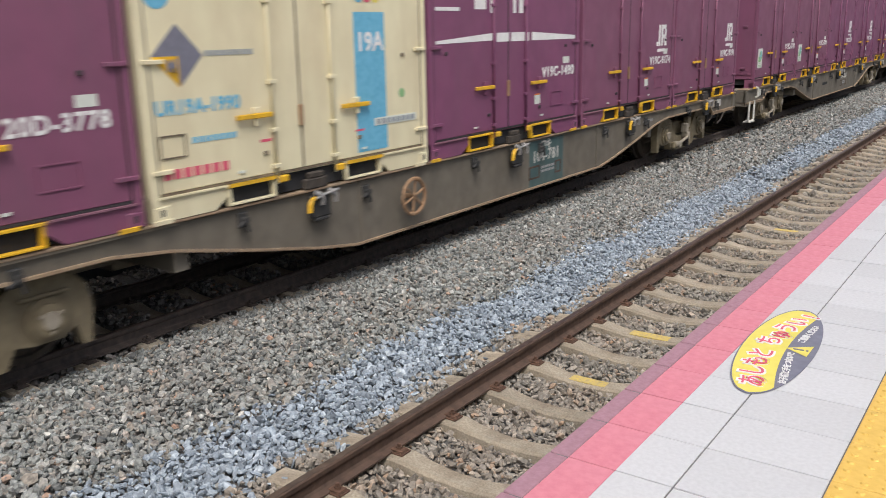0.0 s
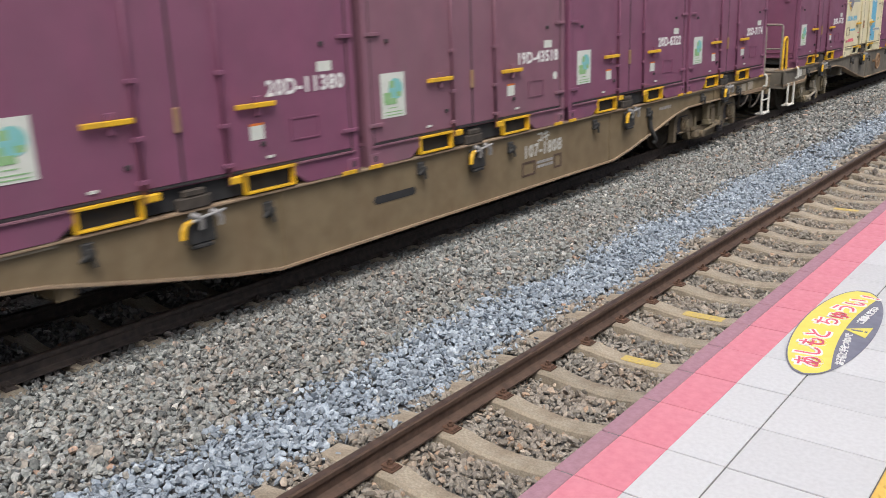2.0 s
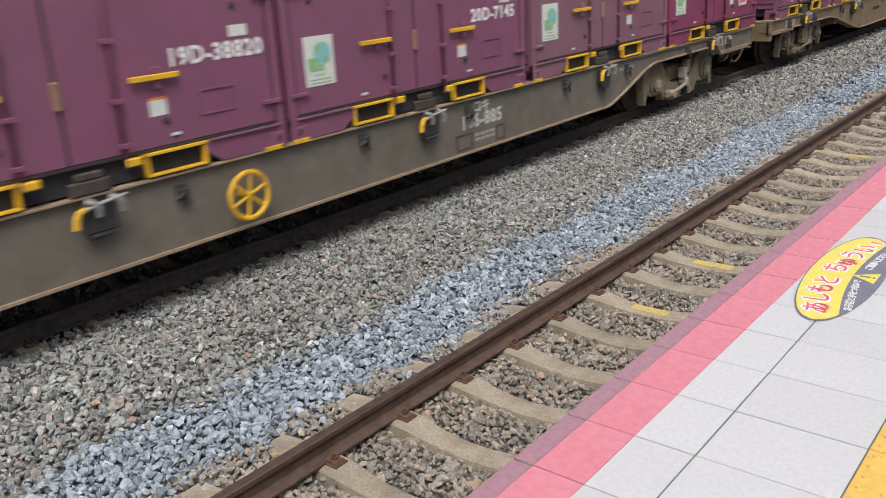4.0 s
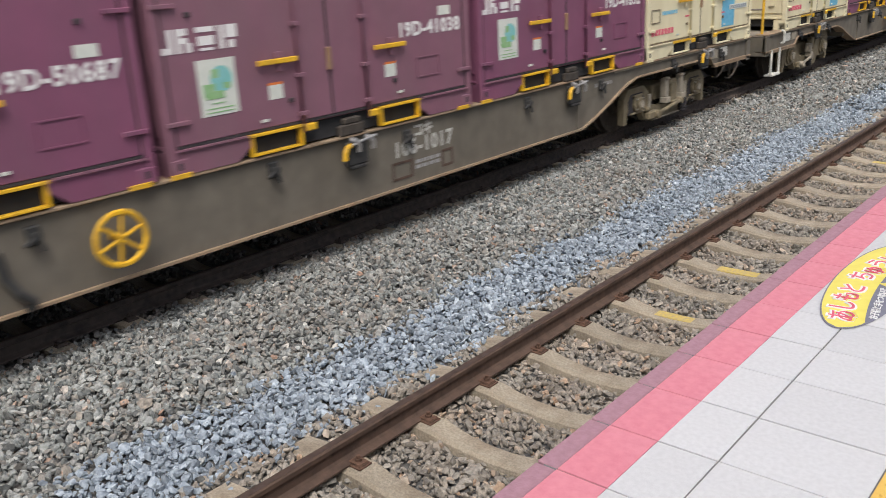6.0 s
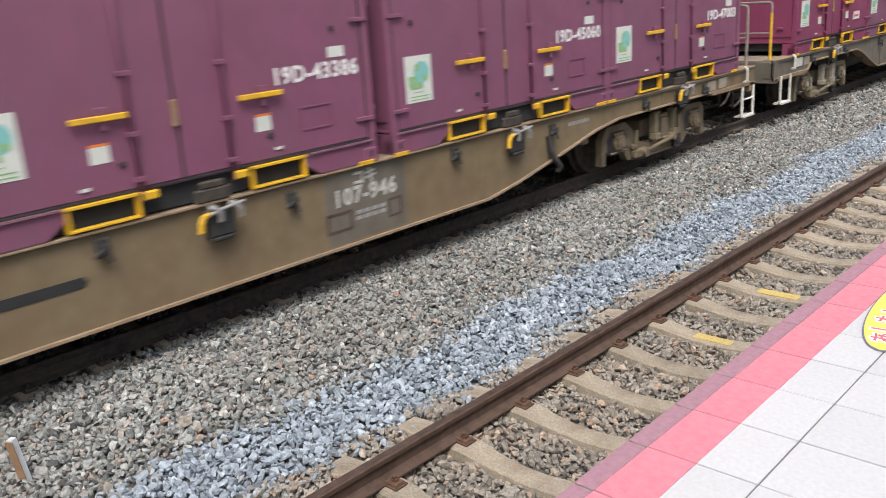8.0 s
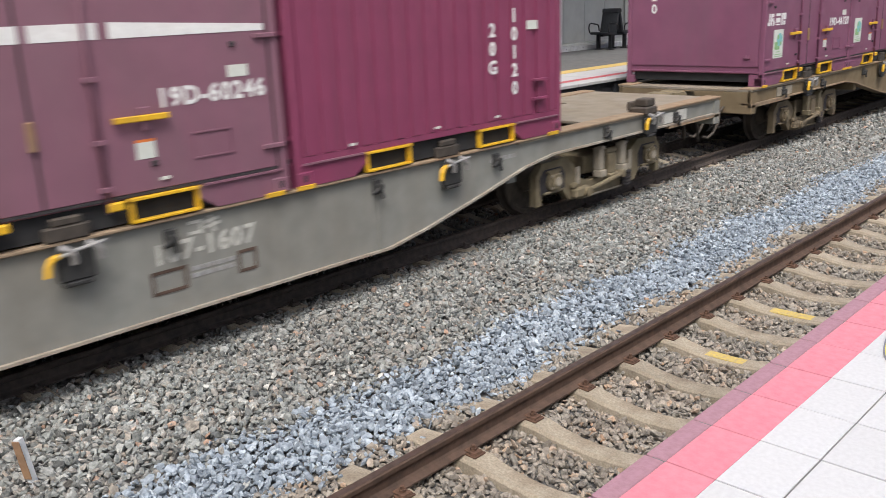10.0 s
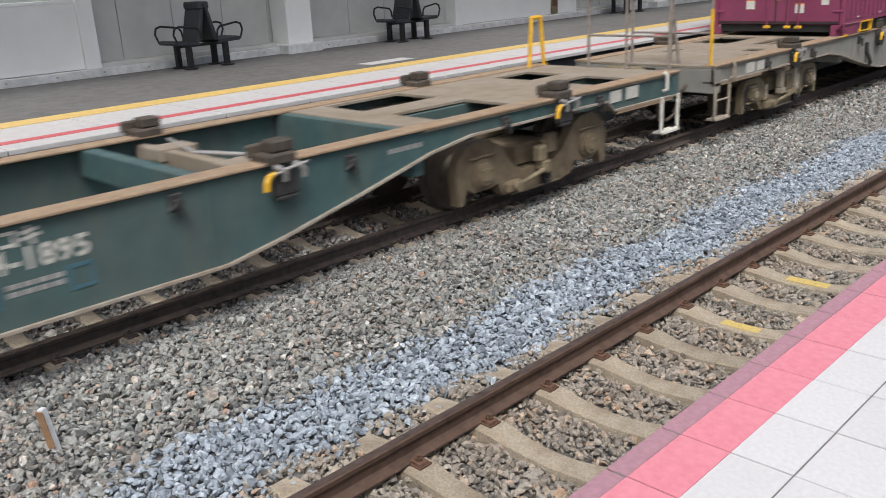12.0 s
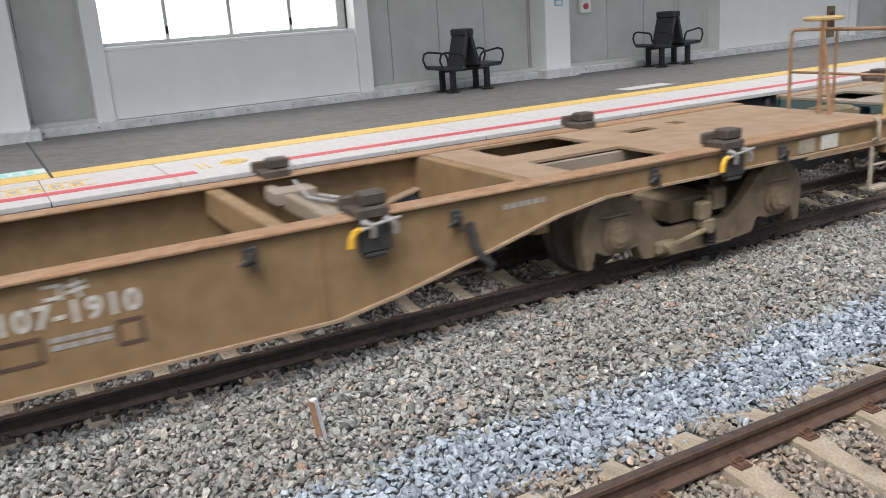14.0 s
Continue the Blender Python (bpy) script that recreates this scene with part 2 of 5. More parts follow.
DUST = (0.22, 0.16, 0.10)
PAINT = {
    "brown": mat("brown_wagon_paint", (0.205, 0.157, 0.092), (0.17, 0.127, 0.072), 5, 0.7, bump=0.1, dirt=(0.15, 0.095, 0.052), dirt_amount=0.5, dirt_scale=1.5, streak=True),
    "ochre": mat("ochre_wagon_paint", (0.255, 0.17, 0.085), (0.20, 0.13, 0.06), 5, 0.7, bump=0.1, dirt=(0.14, 0.09, 0.05), dirt_amount=0.5, dirt_scale=1.5, streak=True),
    "khaki": mat("khaki_grey_wagon_paint", (0.165, 0.145, 0.115), (0.13, 0.115, 0.09), 5, 0.7, bump=0.1, dirt=(0.10, 0.085, 0.065), dirt_amount=0.5, dirt_scale=1.5, streak=True),
    "grey": mat("grey_wagon_paint", (0.25, 0.25, 0.225), (0.21, 0.21, 0.19), 5, 0.65, bump=0.1, dirt=(0.17, 0.13, 0.09), dirt_amount=0.4, dirt_scale=1.5, streak=True),
    "teal": mat("teal_wagon_paint", (0.058, 0.112, 0.112), (0.047, 0.09, 0.092), 5, 0.6, bump=0.1, dirt=(0.125, 0.118, 0.095), dirt_amount=0.6, dirt_scale=1.5, streak=True),
}


def box_paint(name, c, fade):
    return mat(name, c, tuple(v * 0.88 for v in c), 3, 0.5, bump=0.05, fine=25, dirt=tuple(v * 0.82 for v in fade), dirt_amount=0.6, dirt_scale=1.9, streak=True)


SHELL = {
    "purple": box_paint("purple_container_paint", (0.225, 0.08, 0.14), (0.215, 0.11, 0.155)),
    "magenta": box_paint("bright_magenta_container_paint", (0.24, 0.05, 0.108), (0.22, 0.07, 0.115)),
    "faded": box_paint("faded_mauve_container_paint", (0.235, 0.108, 0.148), (0.24, 0.15, 0.17)),
    "violet": box_paint("violet_container_paint", (0.22, 0.072, 0.145), (0.205, 0.095, 0.145)),
    "cream": mat("cream_container_paint", (0.76, 0.70, 0.48), (0.71, 0.65, 0.44), 3, 0.55, bump=0.05, fine=25, dirt=(0.42, 0.30, 0.17), dirt_amount=0.45, dirt_scale=1.6, streak=True),
}
# Rubber seal tone; it also paints the shade inside frame openings and slots.
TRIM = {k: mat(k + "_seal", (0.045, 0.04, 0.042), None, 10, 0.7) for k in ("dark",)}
M_SEALSHADE = TRIM["dark"]
M_CREAMSEAL = mat("brownish_seal", (0.20, 0.16, 0.11), (0.12, 0.09, 0.06), 10, 0.7)

# ---- mesh helpers ----


def add_box(bm, x0, x1, y0, y1, z0, z1, bevel=0.0):
    r = bmesh.ops.create_cube(bm, size=1)
    vs = r["verts"]
    for v in vs:
        v.co = Vector(((x0 + x1) / 2 + v.co.x * (x1 - x0), (y0 + y1) / 2 + v.co.y * (y1 - y0), (z0 + z1) / 2 + v.co.z * (z1 - z0)))
    if bevel:
        es = {e for v in vs for e in v.link_edges}
        bmesh.ops.bevel(bm, geom=list(es), offset=bevel, segments=1, affect="EDGES")
    return bm


def boxes(*rows, bevel=0.0):
    bm = bmesh.new()
    for r in rows:
        add_box(bm, *r, bevel=bevel)
    return bm


def add_cyl(bm, p0, p1, r, seg=10, r2=None):
    p0, p1 = Vector(p0), Vector(p1)
    d = p1 - p0
    m = Matrix.Translation((p0 + p1) / 2) @ d.to_track_quat("Z", "Y").to_matrix().to_4x4()
    bmesh.ops.create_cone(bm, cap_ends=True, segments=seg, radius1=r, radius2=r if r2 is None else r2, depth=d.length, matrix=m)
    return bm


def cyls(*rows, seg=10):
    bm = bmesh.new()
    for r in rows:
        add_cyl(bm, *r, seg=seg)
    return bm


def pipe(points, r, seg=8):
    """A round bar along points, with rounded joints."""
    bm = bmesh.new()
    for a, b in zip(points, points[1:]):
        add_cyl(bm, a, b, r, seg)
    for p in points[1:-1]:
        bmesh.ops.create_icosphere(bm, subdivisions=1, radius=r * 1.03, matrix=Matrix.Translation(p))
    return bm


def arc(cx, cz, r, a0, a1, n):
    return [(cx + r * math.cos(radians(a0 + (a1 - a0) * i / n)), cz + r * math.sin(radians(a0 + (a1 - a0) * i / n))) for i in range(n + 1)]


def extrude_profile(pts, axis, a, b):
    """A closed outline of (u, v) pushed from a to b along x (u = y, v = z) or along y (u = x, v = z)."""
    bm = bmesh.new()
    put = (lambda u, v, w: (w, u, v)) if axis == "x" else (lambda u, v, w: (u, w, v))
    lo = [bm.verts.new(put(u, v, a)) for u, v in pts]
    hi = [bm.verts.new(put(u, v, b)) for u, v in pts]
    n = len(pts)
    bm.faces.new(lo)
    bm.faces.new(hi)
    for i in range(n):
        bm.faces.new((lo[i], lo[(i + 1) % n], hi[(i + 1) % n], hi[i]))
    bmesh.ops.recalc_face_normals(bm, faces=bm.faces)
    return bm


def ring(cx, cy, cz, axis, r, tube, seg=24):
    bm = bmesh.new()
    pts = []
    for i in range(seg + 1):
        a = 2 * math.pi * i / seg
        u, v = r * math.cos(a), r * math.sin(a)
        pts.append((cx, cy + u, cz + v) if axis == "x" else (cx + u, cy + v, cz))
    for p, q in zip(pts, pts[1:]):
        add_cyl(bm, p, q, tube, 6)
    return bm


def mesh_of(bm, name, material, smooth=False):
    me = bpy.data.meshes.new(name)
    bmesh.ops.recalc_face_normals(bm, faces=bm.faces)
    bm.to_mesh(me)
    bm.free()
    me.materials.append(material)
    if smooth:
        me.polygons.foreach_set("use_smooth", [True] * len(me.polygons))
    return me


def part(name, bm, material, parent=None, label="", smooth=False):
    me = bm if isinstance(bm, bpy.types.Mesh) else mesh_of(bm, name, material, smooth)
    ob = new(name, me)
    ob.parent = parent
    if label:
        ob["label"] = label
    return ob


def thing(name, m, label, category, group="", kind=""):
    ob = new(name)
    ob.empty_display_size = 0.2
    ob.matrix_world = m
    return tagged(ob, label, category, group, kind)


TEXTS = {}


def text_mesh(words, size, material, spread=1.0, bold=0.0):
    key = (words, size, material.name, spread, bold)
    if key not in TEXTS:
        cu = bpy.data.curves.new("lettering", "FONT")
        cu.body, cu.size, cu.extrude, cu.align_x, cu.align_y, cu.offset = words, size, 0.0015, "CENTER", "CENTER", bold
        cu.space_character = spread
        cu.resolution_u = 3
        ob = new("lettering", cu)
        bpy.context.view_layer.update()
        me = bpy.data.meshes.new_from_object(ob.evaluated_get(bpy.context.evaluated_depsgraph_get()))
        bpy.data.objects.remove(ob)
        me.materials.clear()
        me.materials.append(material)
        TEXTS[key] = me
    return TEXTS[key]


SIDE = Euler((radians(90), 0, radians(90)))


def lettering(words, size, material, parent, x, y, z, spread=1.0, turn=SIDE, bold=0.006):
    ob = new("lettering", text_mesh(words, size, material, spread, bold))
    ob.parent = parent
    ob.matrix_basis = Matrix.LocRotScale((x, y, z), turn, None)
    return ob

# ---- ground and ballast ----
TX = -3.725          # centre line of the train's track
NX = 0.566           # centre line of the near track
PZ = 1.137           # platform height above the rail heads
FZ = 1.10            # far platform
PROFILE_X = [-40, -5.45, -4.95, -3.35, -3.02, -2.62, -1.75, -1.0, -0.5, -0.1, 0.3, 2.1, 40]
PROFILE_Z = [-0.22, -0.20, -0.20, -0.20, -0.20, -0.13, -0.09, -0.13, -0.18, -0.205, -0.235, -0.235, -0.22]


def ground_mesh():
    xs = [-900, -120, *np.linspace(-8, 4, 61), 120, 900]
    ys = [-900, -60, *np.linspace(-20, 90, 56), 300, 1500]
    me = bpy.data.meshes.new("ground")
    vs = [(x, y, float(np.interp(x, PROFILE_X, PROFILE_Z)) - 0.03) for y in ys for x in xs]
    w = len(xs)
    fs = [(j * w + i, j * w + i + 1, (j + 1) * w + i + 1, (j + 1) * w + i) for j in range(len(ys) - 1) for i in range(w - 1)]
    me.from_pydata(vs, [], fs)
    me.materials.append(M_GROUND)
    return me


tagged(new("ground", ground_mesh()), "dark gritty trackbed earth under the ballast", "ground", kind="structure")

GOLD = (1 + 5 ** 0.5) / 2
BALL_V = np.array([(-1, GOLD, 0), (1, GOLD, 0), (-1, -GOLD, 0), (1, -GOLD, 0), (0, -1, GOLD), (0, 1, GOLD), (0, -1, -GOLD), (0, 1, -GOLD), (GOLD, 0, -1), (GOLD, 0, 1), (-GOLD, 0, -1), (-GOLD, 0, 1)]) / 1.9
BALL_F = np.array([(0, 11, 5), (0, 5, 1), (0, 1, 7), (0, 7, 10), (0, 10, 11), (1, 5, 9), (5, 11, 4), (11, 10, 2), (10, 7, 6), (7, 1, 8),
                   (3, 9, 4), (3, 4, 2), (3, 2, 6), (3, 6, 8), (3, 8, 9), (4, 9, 5), (2, 4, 11), (6, 2, 10), (8, 6, 7), (9, 8, 1)])
RNG = np.random.default_rng(7)


def chipped():
    """A broken stone: a lump cut off by a few flat faces and drawn out."""
    v = BALL_V + RNG.uniform(-0.16, 0.16, BALL_V.shape)
    for _ in range(4):
        n = RNG.normal(size=3)
        n /= np.linalg.norm(n)
        over = np.maximum(v @ n - RNG.uniform(0.35, 0.65), 0)
        v -= over[:, None] * n
    return v * RNG.uniform(0.75, 1.3, (1, 3)) * np.array([[1.2, 1.0, 0.62]])


SHAPES = [chipped() for _ in range(60)]


def gravel(name, x0, x1, y0, y1, step, size, material, label, keep=None, lift=0.0):
    """Loose stones on the ballast's slope, each a chipped little lump."""
    xs, ys = np.meshgrid(np.arange(x0, x1, step), np.arange(y0, y1, step))
    p = np.column_stack([xs.ravel(), ys.ravel()]) + RNG.uniform(-0.5, 0.5, (xs.size, 2)) * step
    if keep is not None:
        p = p[keep(p)]
    n = len(p)
    z = np.interp(p[:, 0], PROFILE_X, PROFILE_Z) + RNG.uniform(-0.62, 0.5, n) * size + lift
    s = size * 0.55 * RNG.lognormal(0.0, 0.24, n)
    a = RNG.uniform(0, math.pi, n)
    q = np.column_stack([np.cos(a), RNG.normal(0, 0.36, n), RNG.normal(0, 0.36, n), np.sin(a)])
    q /= np.linalg.norm(q, axis=1)[:, None]
    w, x, y, zz = q.T
    R = np.stack([np.stack([1 - 2 * (y * y + zz * zz), 2 * (x * y - zz * w), 2 * (x * zz + y * w)], 1),
                  np.stack([2 * (x * y + zz * w), 1 - 2 * (x * x + zz * zz), 2 * (y * zz - x * w)], 1),
                  np.stack([2 * (x * zz - y * w), 2 * (y * zz + x * w), 1 - 2 * (x * x + y * y)], 1)], 1)
    base = np.array(SHAPES)[RNG.integers(0, len(SHAPES), n)]
    co = np.einsum("nij,nkj->nki", R, base) * s[:, None, None]
    co += np.column_stack([p, z])[:, None, :]
    idx = (BALL_F[None] + (np.arange(n) * 12)[:, None, None]).reshape(-1)
    me = bpy.data.meshes.new(name)
    me.vertices.add(n * 12)
    me.vertices.foreach_set("co", co.reshape(-1).astype(np.float32))
    me.loops.add(len(idx))
    me.loops.foreach_set("vertex_index", idx.astype(np.int32))
    me.polygons.add(len(idx) // 3)
    me.polygons.foreach_set("loop_start", np.arange(0, len(idx), 3, dtype=np.int32))
    me.update(calc_edges=True)
    me.shade_flat()
    me.materials.append(material)
    return tagged(new(name, me), label, "ballast", kind="stuff")


def wob(y):
    return 0.07 * np.sin(y * 1.9) + 0.05 * np.sin(y * 4.3 + 1) + 0.03 * np.sin(y * 9.1)


def blue_zone(p):
    d = RNG.normal(0, 0.085, len(p))
    return (p[:, 0] > -1.09 + 0.8 * wob(p[:, 1]) + d) & (p[:, 0] < -0.45 + 0.6 * wob(p[:, 1] + 3) + d)


GREYS = "grey and brown crushed stone ballast between the tracks"
gravel("ballast_stones", -3.02, -0.45, -1.6, 15, 0.0300, 0.046, M_STONE, GREYS, lambda p: ~blue_zone(p) & (p[:, 0] < -0.5))
gravel("fresh_ballast_stones", -1.35, -0.2, -1.6, 15, 0.0290, 0.044, M_BLUESTONE, "pale blue-grey fresh crushed stone beside the sleepers", blue_zone, 0.008)
gravel("track_ballast_stones", -0.62, 2.02, -0.6, 14, 0.0300, 0.043, M_BROWNSTONE, "rust-stained brown crushed stone between the sleepers", lambda p: (p[:, 0] > -0.48 + 0.6 * wob(p[:, 1] + 3)) & ((np.abs((p[:, 1] - 3.505 + 0.3005) % 0.601 - 0.3005) > 0.112 + RNG.normal(0, 0.008, len(p))) | (p[:, 0] < -0.45)))
gravel("far_ballast_stones", -3.02, -0.45, 15, 48, 0.058, 0.064, M_STONE, GREYS, lambda p: ~blue_zone(p))
gravel("far_fresh_ballast_stones", -1.1, -0.2, 15, 48, 0.056, 0.062, M_BLUESTONE, "pale blue-grey fresh crushed stone beside the sleepers", lambda p: blue_zone(p) & (p[:, 0] < -0.45), 0.01)
gravel("far_track_ballast_stones", -0.4, 2.02, 14, 48, 0.075, 0.07, M_BROWNSTONE, "rust-stained brown crushed stone between the sleepers", lambda p: np.abs((p[:, 1] - 3.505 + 0.3005) % 0.601 - 0.3005) > 0.125)
for nm, xa, xb, rock, lab, pick in (
        ("rear_ballast_stones", -3.02, -0.45, M_STONE, GREYS, lambda p: ~blue_zone(p)),
        ("rear_fresh_ballast_stones", -1.2, -0.2, M_BLUESTONE, "pale blue-grey fresh crushed stone beside the sleepers", lambda p: blue_zone(p) & (p[:, 0] < -0.45)),
        ("rear_track_ballast_stones", -0.4, 2.02, M_BROWNSTONE, "rust-stained brown crushed stone between the sleepers", lambda p: np.abs((p[:, 1] - 3.505 + 0.3005) % 0.601 - 0.3005) > 0.125)):
    gravel(nm, xa, xb, -14, -0.6 if rock is M_BROWNSTONE else -1.6, 0.062, 0.072, rock, lab, pick)
gravel("train_track_ballast_stones", -5.4, -3.02, -4, 18, 0.05, 0.054, M_DIRTYSTONE, "dirty brown ballast under the train's track", lambda p: np.abs((p[:, 1] - 3.3 + 0.3005) % 0.601 - 0.3005) > 0.115)

# ---- rails and sleepers ----


def rail(x, name, label, steel):
    prof = [(-0.0635, -0.153), (0.0635, -0.153), (0.0635, -0.142), (0.02, -0.128), (0.0085, -0.115), (0.0085, -0.05), (0.03, -0.036), (0.0325, -0.008), (0.026, 0),
            (-0.026, 0), (-0.0325, -0.008), (-0.03, -0.036), (-0.0085, -0.05), (-0.0085, -0.115), (-0.02, -0.128), (-0.0635, -0.142)]
    ob = tagged(thing(name, pose(x, 0, 0), label, "rail", kind="structure"))
    part("rail_body", extrude_profile(prof, "y", -60, 160), steel, ob)
    part("running_surface", boxes((-0.023, 0.023, -60, 160, -0.002, 0.0025)), M_RAILTOP, ob, "worn dull steel running surface")
    return ob


for rx in (NX - 0.566, NX + 0.566):
    rail(rx, "near_rail", "rust-brown steel rail of the empty near track", M_RAIL)
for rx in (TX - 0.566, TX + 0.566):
    rail(rx, "train_rail", "rusty rail under the freight train, darkened for its shade", M_TRAINRAIL)


def sleeper_mesh():
    """A concrete sleeper, high under the rails and hollow in the middle, two metres long."""
    bm = bmesh.new()
    top = []
    for u in np.linspace(-1, 1, 21):
        a = abs(u)
        z = -0.157 if 0.42 < a < 0.74 else (-0.157 - 0.05 * (1 - (a / 0.42) ** 2) if a <= 0.42 else -0.157 - 0.028 * (a - 0.74) / 0.26)
        w = 0.096 if a > 0.42 else 0.078 + 0.018 * (a / 0.42) ** 2
        top.append((u, z, w))
    rows = []
    for u, z, w in top:
        rows.append([bm.verts.new(c) for c in ((u, -w - 0.02, -0.34), (u, -w, z - 0.02), (u, -w + 0.02, z), (u, w - 0.02, z), (u, w, z - 0.02), (u, w + 0.02, -0.34))])
    for a, b in zip(rows, rows[1:]):
        for i in range(5):
            bm.faces.new((a[i], a[i + 1], b[i + 1], b[i]))
    bm.faces.new(rows[0])
    bm.faces.new(rows[-1])
    return mesh_of(bm, "sleeper", M_BOARD)


SLEEPER = sleeper_mesh()


def clip_mesh(material):
    bm = boxes((0.05, 0.145, -0.05, 0.05, -0.158, -0.146), (0.04, 0.13, -0.036, 0.036, -0.142, -0.131), (0.09, 0.135, -0.04, 0.04, -0.147, -0.139), bevel=0.003)
    add_cyl(bm, (0.088, 0, -0.131), (0.088, 0, -0.116), 0.022, 6)
    add_cyl(bm, (0.088, 0, -0.116), (0.088, 0, -0.097), 0.013, 8)
    return mesh_of(bm, "rail_clip", material)


# Clips under the train take the rail colour with the shade painted in.
CLIP, SHADECLIP = clip_mesh(M_CLIP), clip_mesh(M_TRAINRAIL)


def sleeper(x, y, label, group):
    ob = new("sleeper", SLEEPER)
    ob.matrix_world = pose(x, y, 0, 0, 0, random.uniform(-0.8, 0.8))
    tagged(ob, label, "sleeper", group)
    for s in (-0.566, 0.566):
        for turn in (0, 180):
            c = new("rail_clip", CLIP if x > -1 else SHADECLIP)
            c.parent, c.matrix_basis = ob, pose(s, 0, 0, 0, 0, turn)
    return ob


for k in range(-30, 90):
    ob = sleeper(NX, 3.505 + 0.601 * k, "weathered pale concrete sleeper of the near track", "near track sleepers")
    if k in (4, 6, 14):
        part("paint_mark", boxes((-0.2 if k != 6 else -0.16, 0.2, -0.055, 0.06, -0.209, -0.1955) if k == 6 else (-0.15, 0.17, -0.055, 0.045, -0.2095, -0.1995)), M_YMARK, ob, "yellow paint mark worn off at the edges")
for k in range(-30, 50):
    sleeper(TX, 3.3 + 0.601 * k, "dusty concrete sleeper under the train's track", "train track sleepers")

# marker stake in the ballast
stake = thing("marker_stake", pose(-1.62, 1.53, -0.16, 4, -6, 25), "small white weathered stake with a rust-brown face in the ballast", "marker")
part("stake_post", boxes((-0.02, 0.02, -0.022, 0.022, -0.1, 0.36), bevel=0.004), M_KERB, stake)
part("stake_plate", boxes((-0.028, 0.028, -0.03, -0.022, 0.1, 0.35), bevel=0.002), M_RUST, stake, "rust-stained brown face plate")

# ---- near platform ----
EX = 2.054           # platform edge
ROW0, ROWS = 2.167, 0.3030
plat = tagged(part("near_platform", boxes((EX + 0.03, 9.0, -30, 120, -0.25, PZ - 0.03)), M_CONCRETE), "concrete island platform with white tiles and a pink edge", "platform", kind="structure")
part("tile_bed", boxes((EX + 0.02, 9.0, -30, 120, PZ - 0.03, PZ - 0.004)), M_GROUT, plat)
part("rubber_edge", boxes((EX - 0.004, EX + 0.063, -30, ROW0 - 30 * ROWS, PZ - 0.06, PZ), (EX - 0.004, EX + 0.063, ROW0 + 72 * ROWS, 120, PZ - 0.06, PZ), bevel=0.006), M_MAUVE, plat, "mauve ribbed rubber edge strip")
T_RUBBER = mesh_of(boxes((-0.004, 0.0635, 0.004, ROWS - 0.004, -0.06, 0), bevel=0.003), "rubber_block", M_MAUVE)


def tile_mesh(w, d, material):
    return mesh_of(boxes((0.003, w - 0.003, 0.003, d - 0.003, -0.012, 0), bevel=0.001), "tile", material)


X0, X1, X2, X3 = 2.118, 2.282, 2.474, 2.862
T_PINK, T_EDGE, T_WIDE = tile_mesh(X1 - X0 + 0.005, ROWS, M_PINK), tile_mesh(X2 - X1, ROWS, M_TILE), tile_mesh(X3 - X2, ROWS, M_TILE)


def tactile_mesh():
    bm = boxes((0.002, 0.298, 0.002, 0.300, -0.012, 0.001), bevel=0.002)
    for i in range(5):
        for j in range(5):
            add_cyl(bm, (0.03 + 0.06 * i, 0.03 + 0.06 * j, 0.0), (0.03 + 0.06 * i, 0.03 + 0.06 * j, 0.006), 0.014, 8, 0.009)
    return mesh_of(bm, "tactile_tile", M_TACTILE)


T_TACTILE = tactile_mesh()
for k in range(-30, 72):
    y = ROW0 + ROWS * k
    for me, x, nm in ((T_RUBBER, EX, "rubber_block"), (T_PINK, X0, "pink_tile"), (T_EDGE, X1, "tile"), (T_WIDE, X2, "tile"), (T_TACTILE, X3, "tactile_tile")):
        ob = new(nm, me)
        ob.parent, ob.location = plat, (x, y, PZ + random.uniform(-0.0008, 0.0008))
bm = bmesh.new()
for k in range(-60, 300):
    y = ROW0 + ROWS * k
    if not -30 <= k < 72:
        add_box(bm, X1, X3 + 0.3, y + 0.002, y + ROWS - 0.002, PZ - 0.012, PZ)
    if -60 < k < 130:
        for j in range(13):
            add_box(bm, X3 + 0.303 + 0.42 * j, X3 + 0.72 + 0.42 * j, y + 0.002, y + ROWS - 0.002, PZ - 0.012, PZ)
tagged(part("tile_field", bm, M_TILE, plat), kind="stuff")
part("pink_band", boxes((X0, X1 - 0.002, -30, ROW0 - 30 * ROWS - 0.002, PZ - 0.012, PZ), (X0, X1 - 0.002, ROW0 + 72 * ROWS + 0.002, 120, PZ - 0.012, PZ)), M_PINK, plat)

# oval floor sticker on the tiles
stick = thing("floor_sticker", pose(2.437, 3.845, PZ + 0.003, 0, 0, 92.5), "oval yellow and grey caution sticker on the white tiles", "sticker")
A, B = 0.565, 0.150


def oval(a, b, z0, z1, n=64):
    pts = [(a * math.cos(2 * math.pi * i / n), b * math.sin(2 * math.pi * i / n)) for i in range(n)]
    bm = bmesh.new()
    lo = [bm.verts.new((u, v, z0)) for u, v in pts]
    hi = [bm.verts.new((u, v, z1)) for u, v in pts]
    bm.faces.new(lo)
    bm.faces.new(hi)
    for i in range(len(pts)):
        j = (i + 1) % len(pts)
        bm.faces.new((lo[i], lo[j], hi[j], hi[i]))
    return bm


part("sticker_base", oval(A, B, 0, 0.0012), M_STICKGREY, stick, "dark grey oval")


def field_edge(u):
    """Where the yellow field ends, as a shallow curve across the oval."""
    return -0.031 - 0.21 * u * u


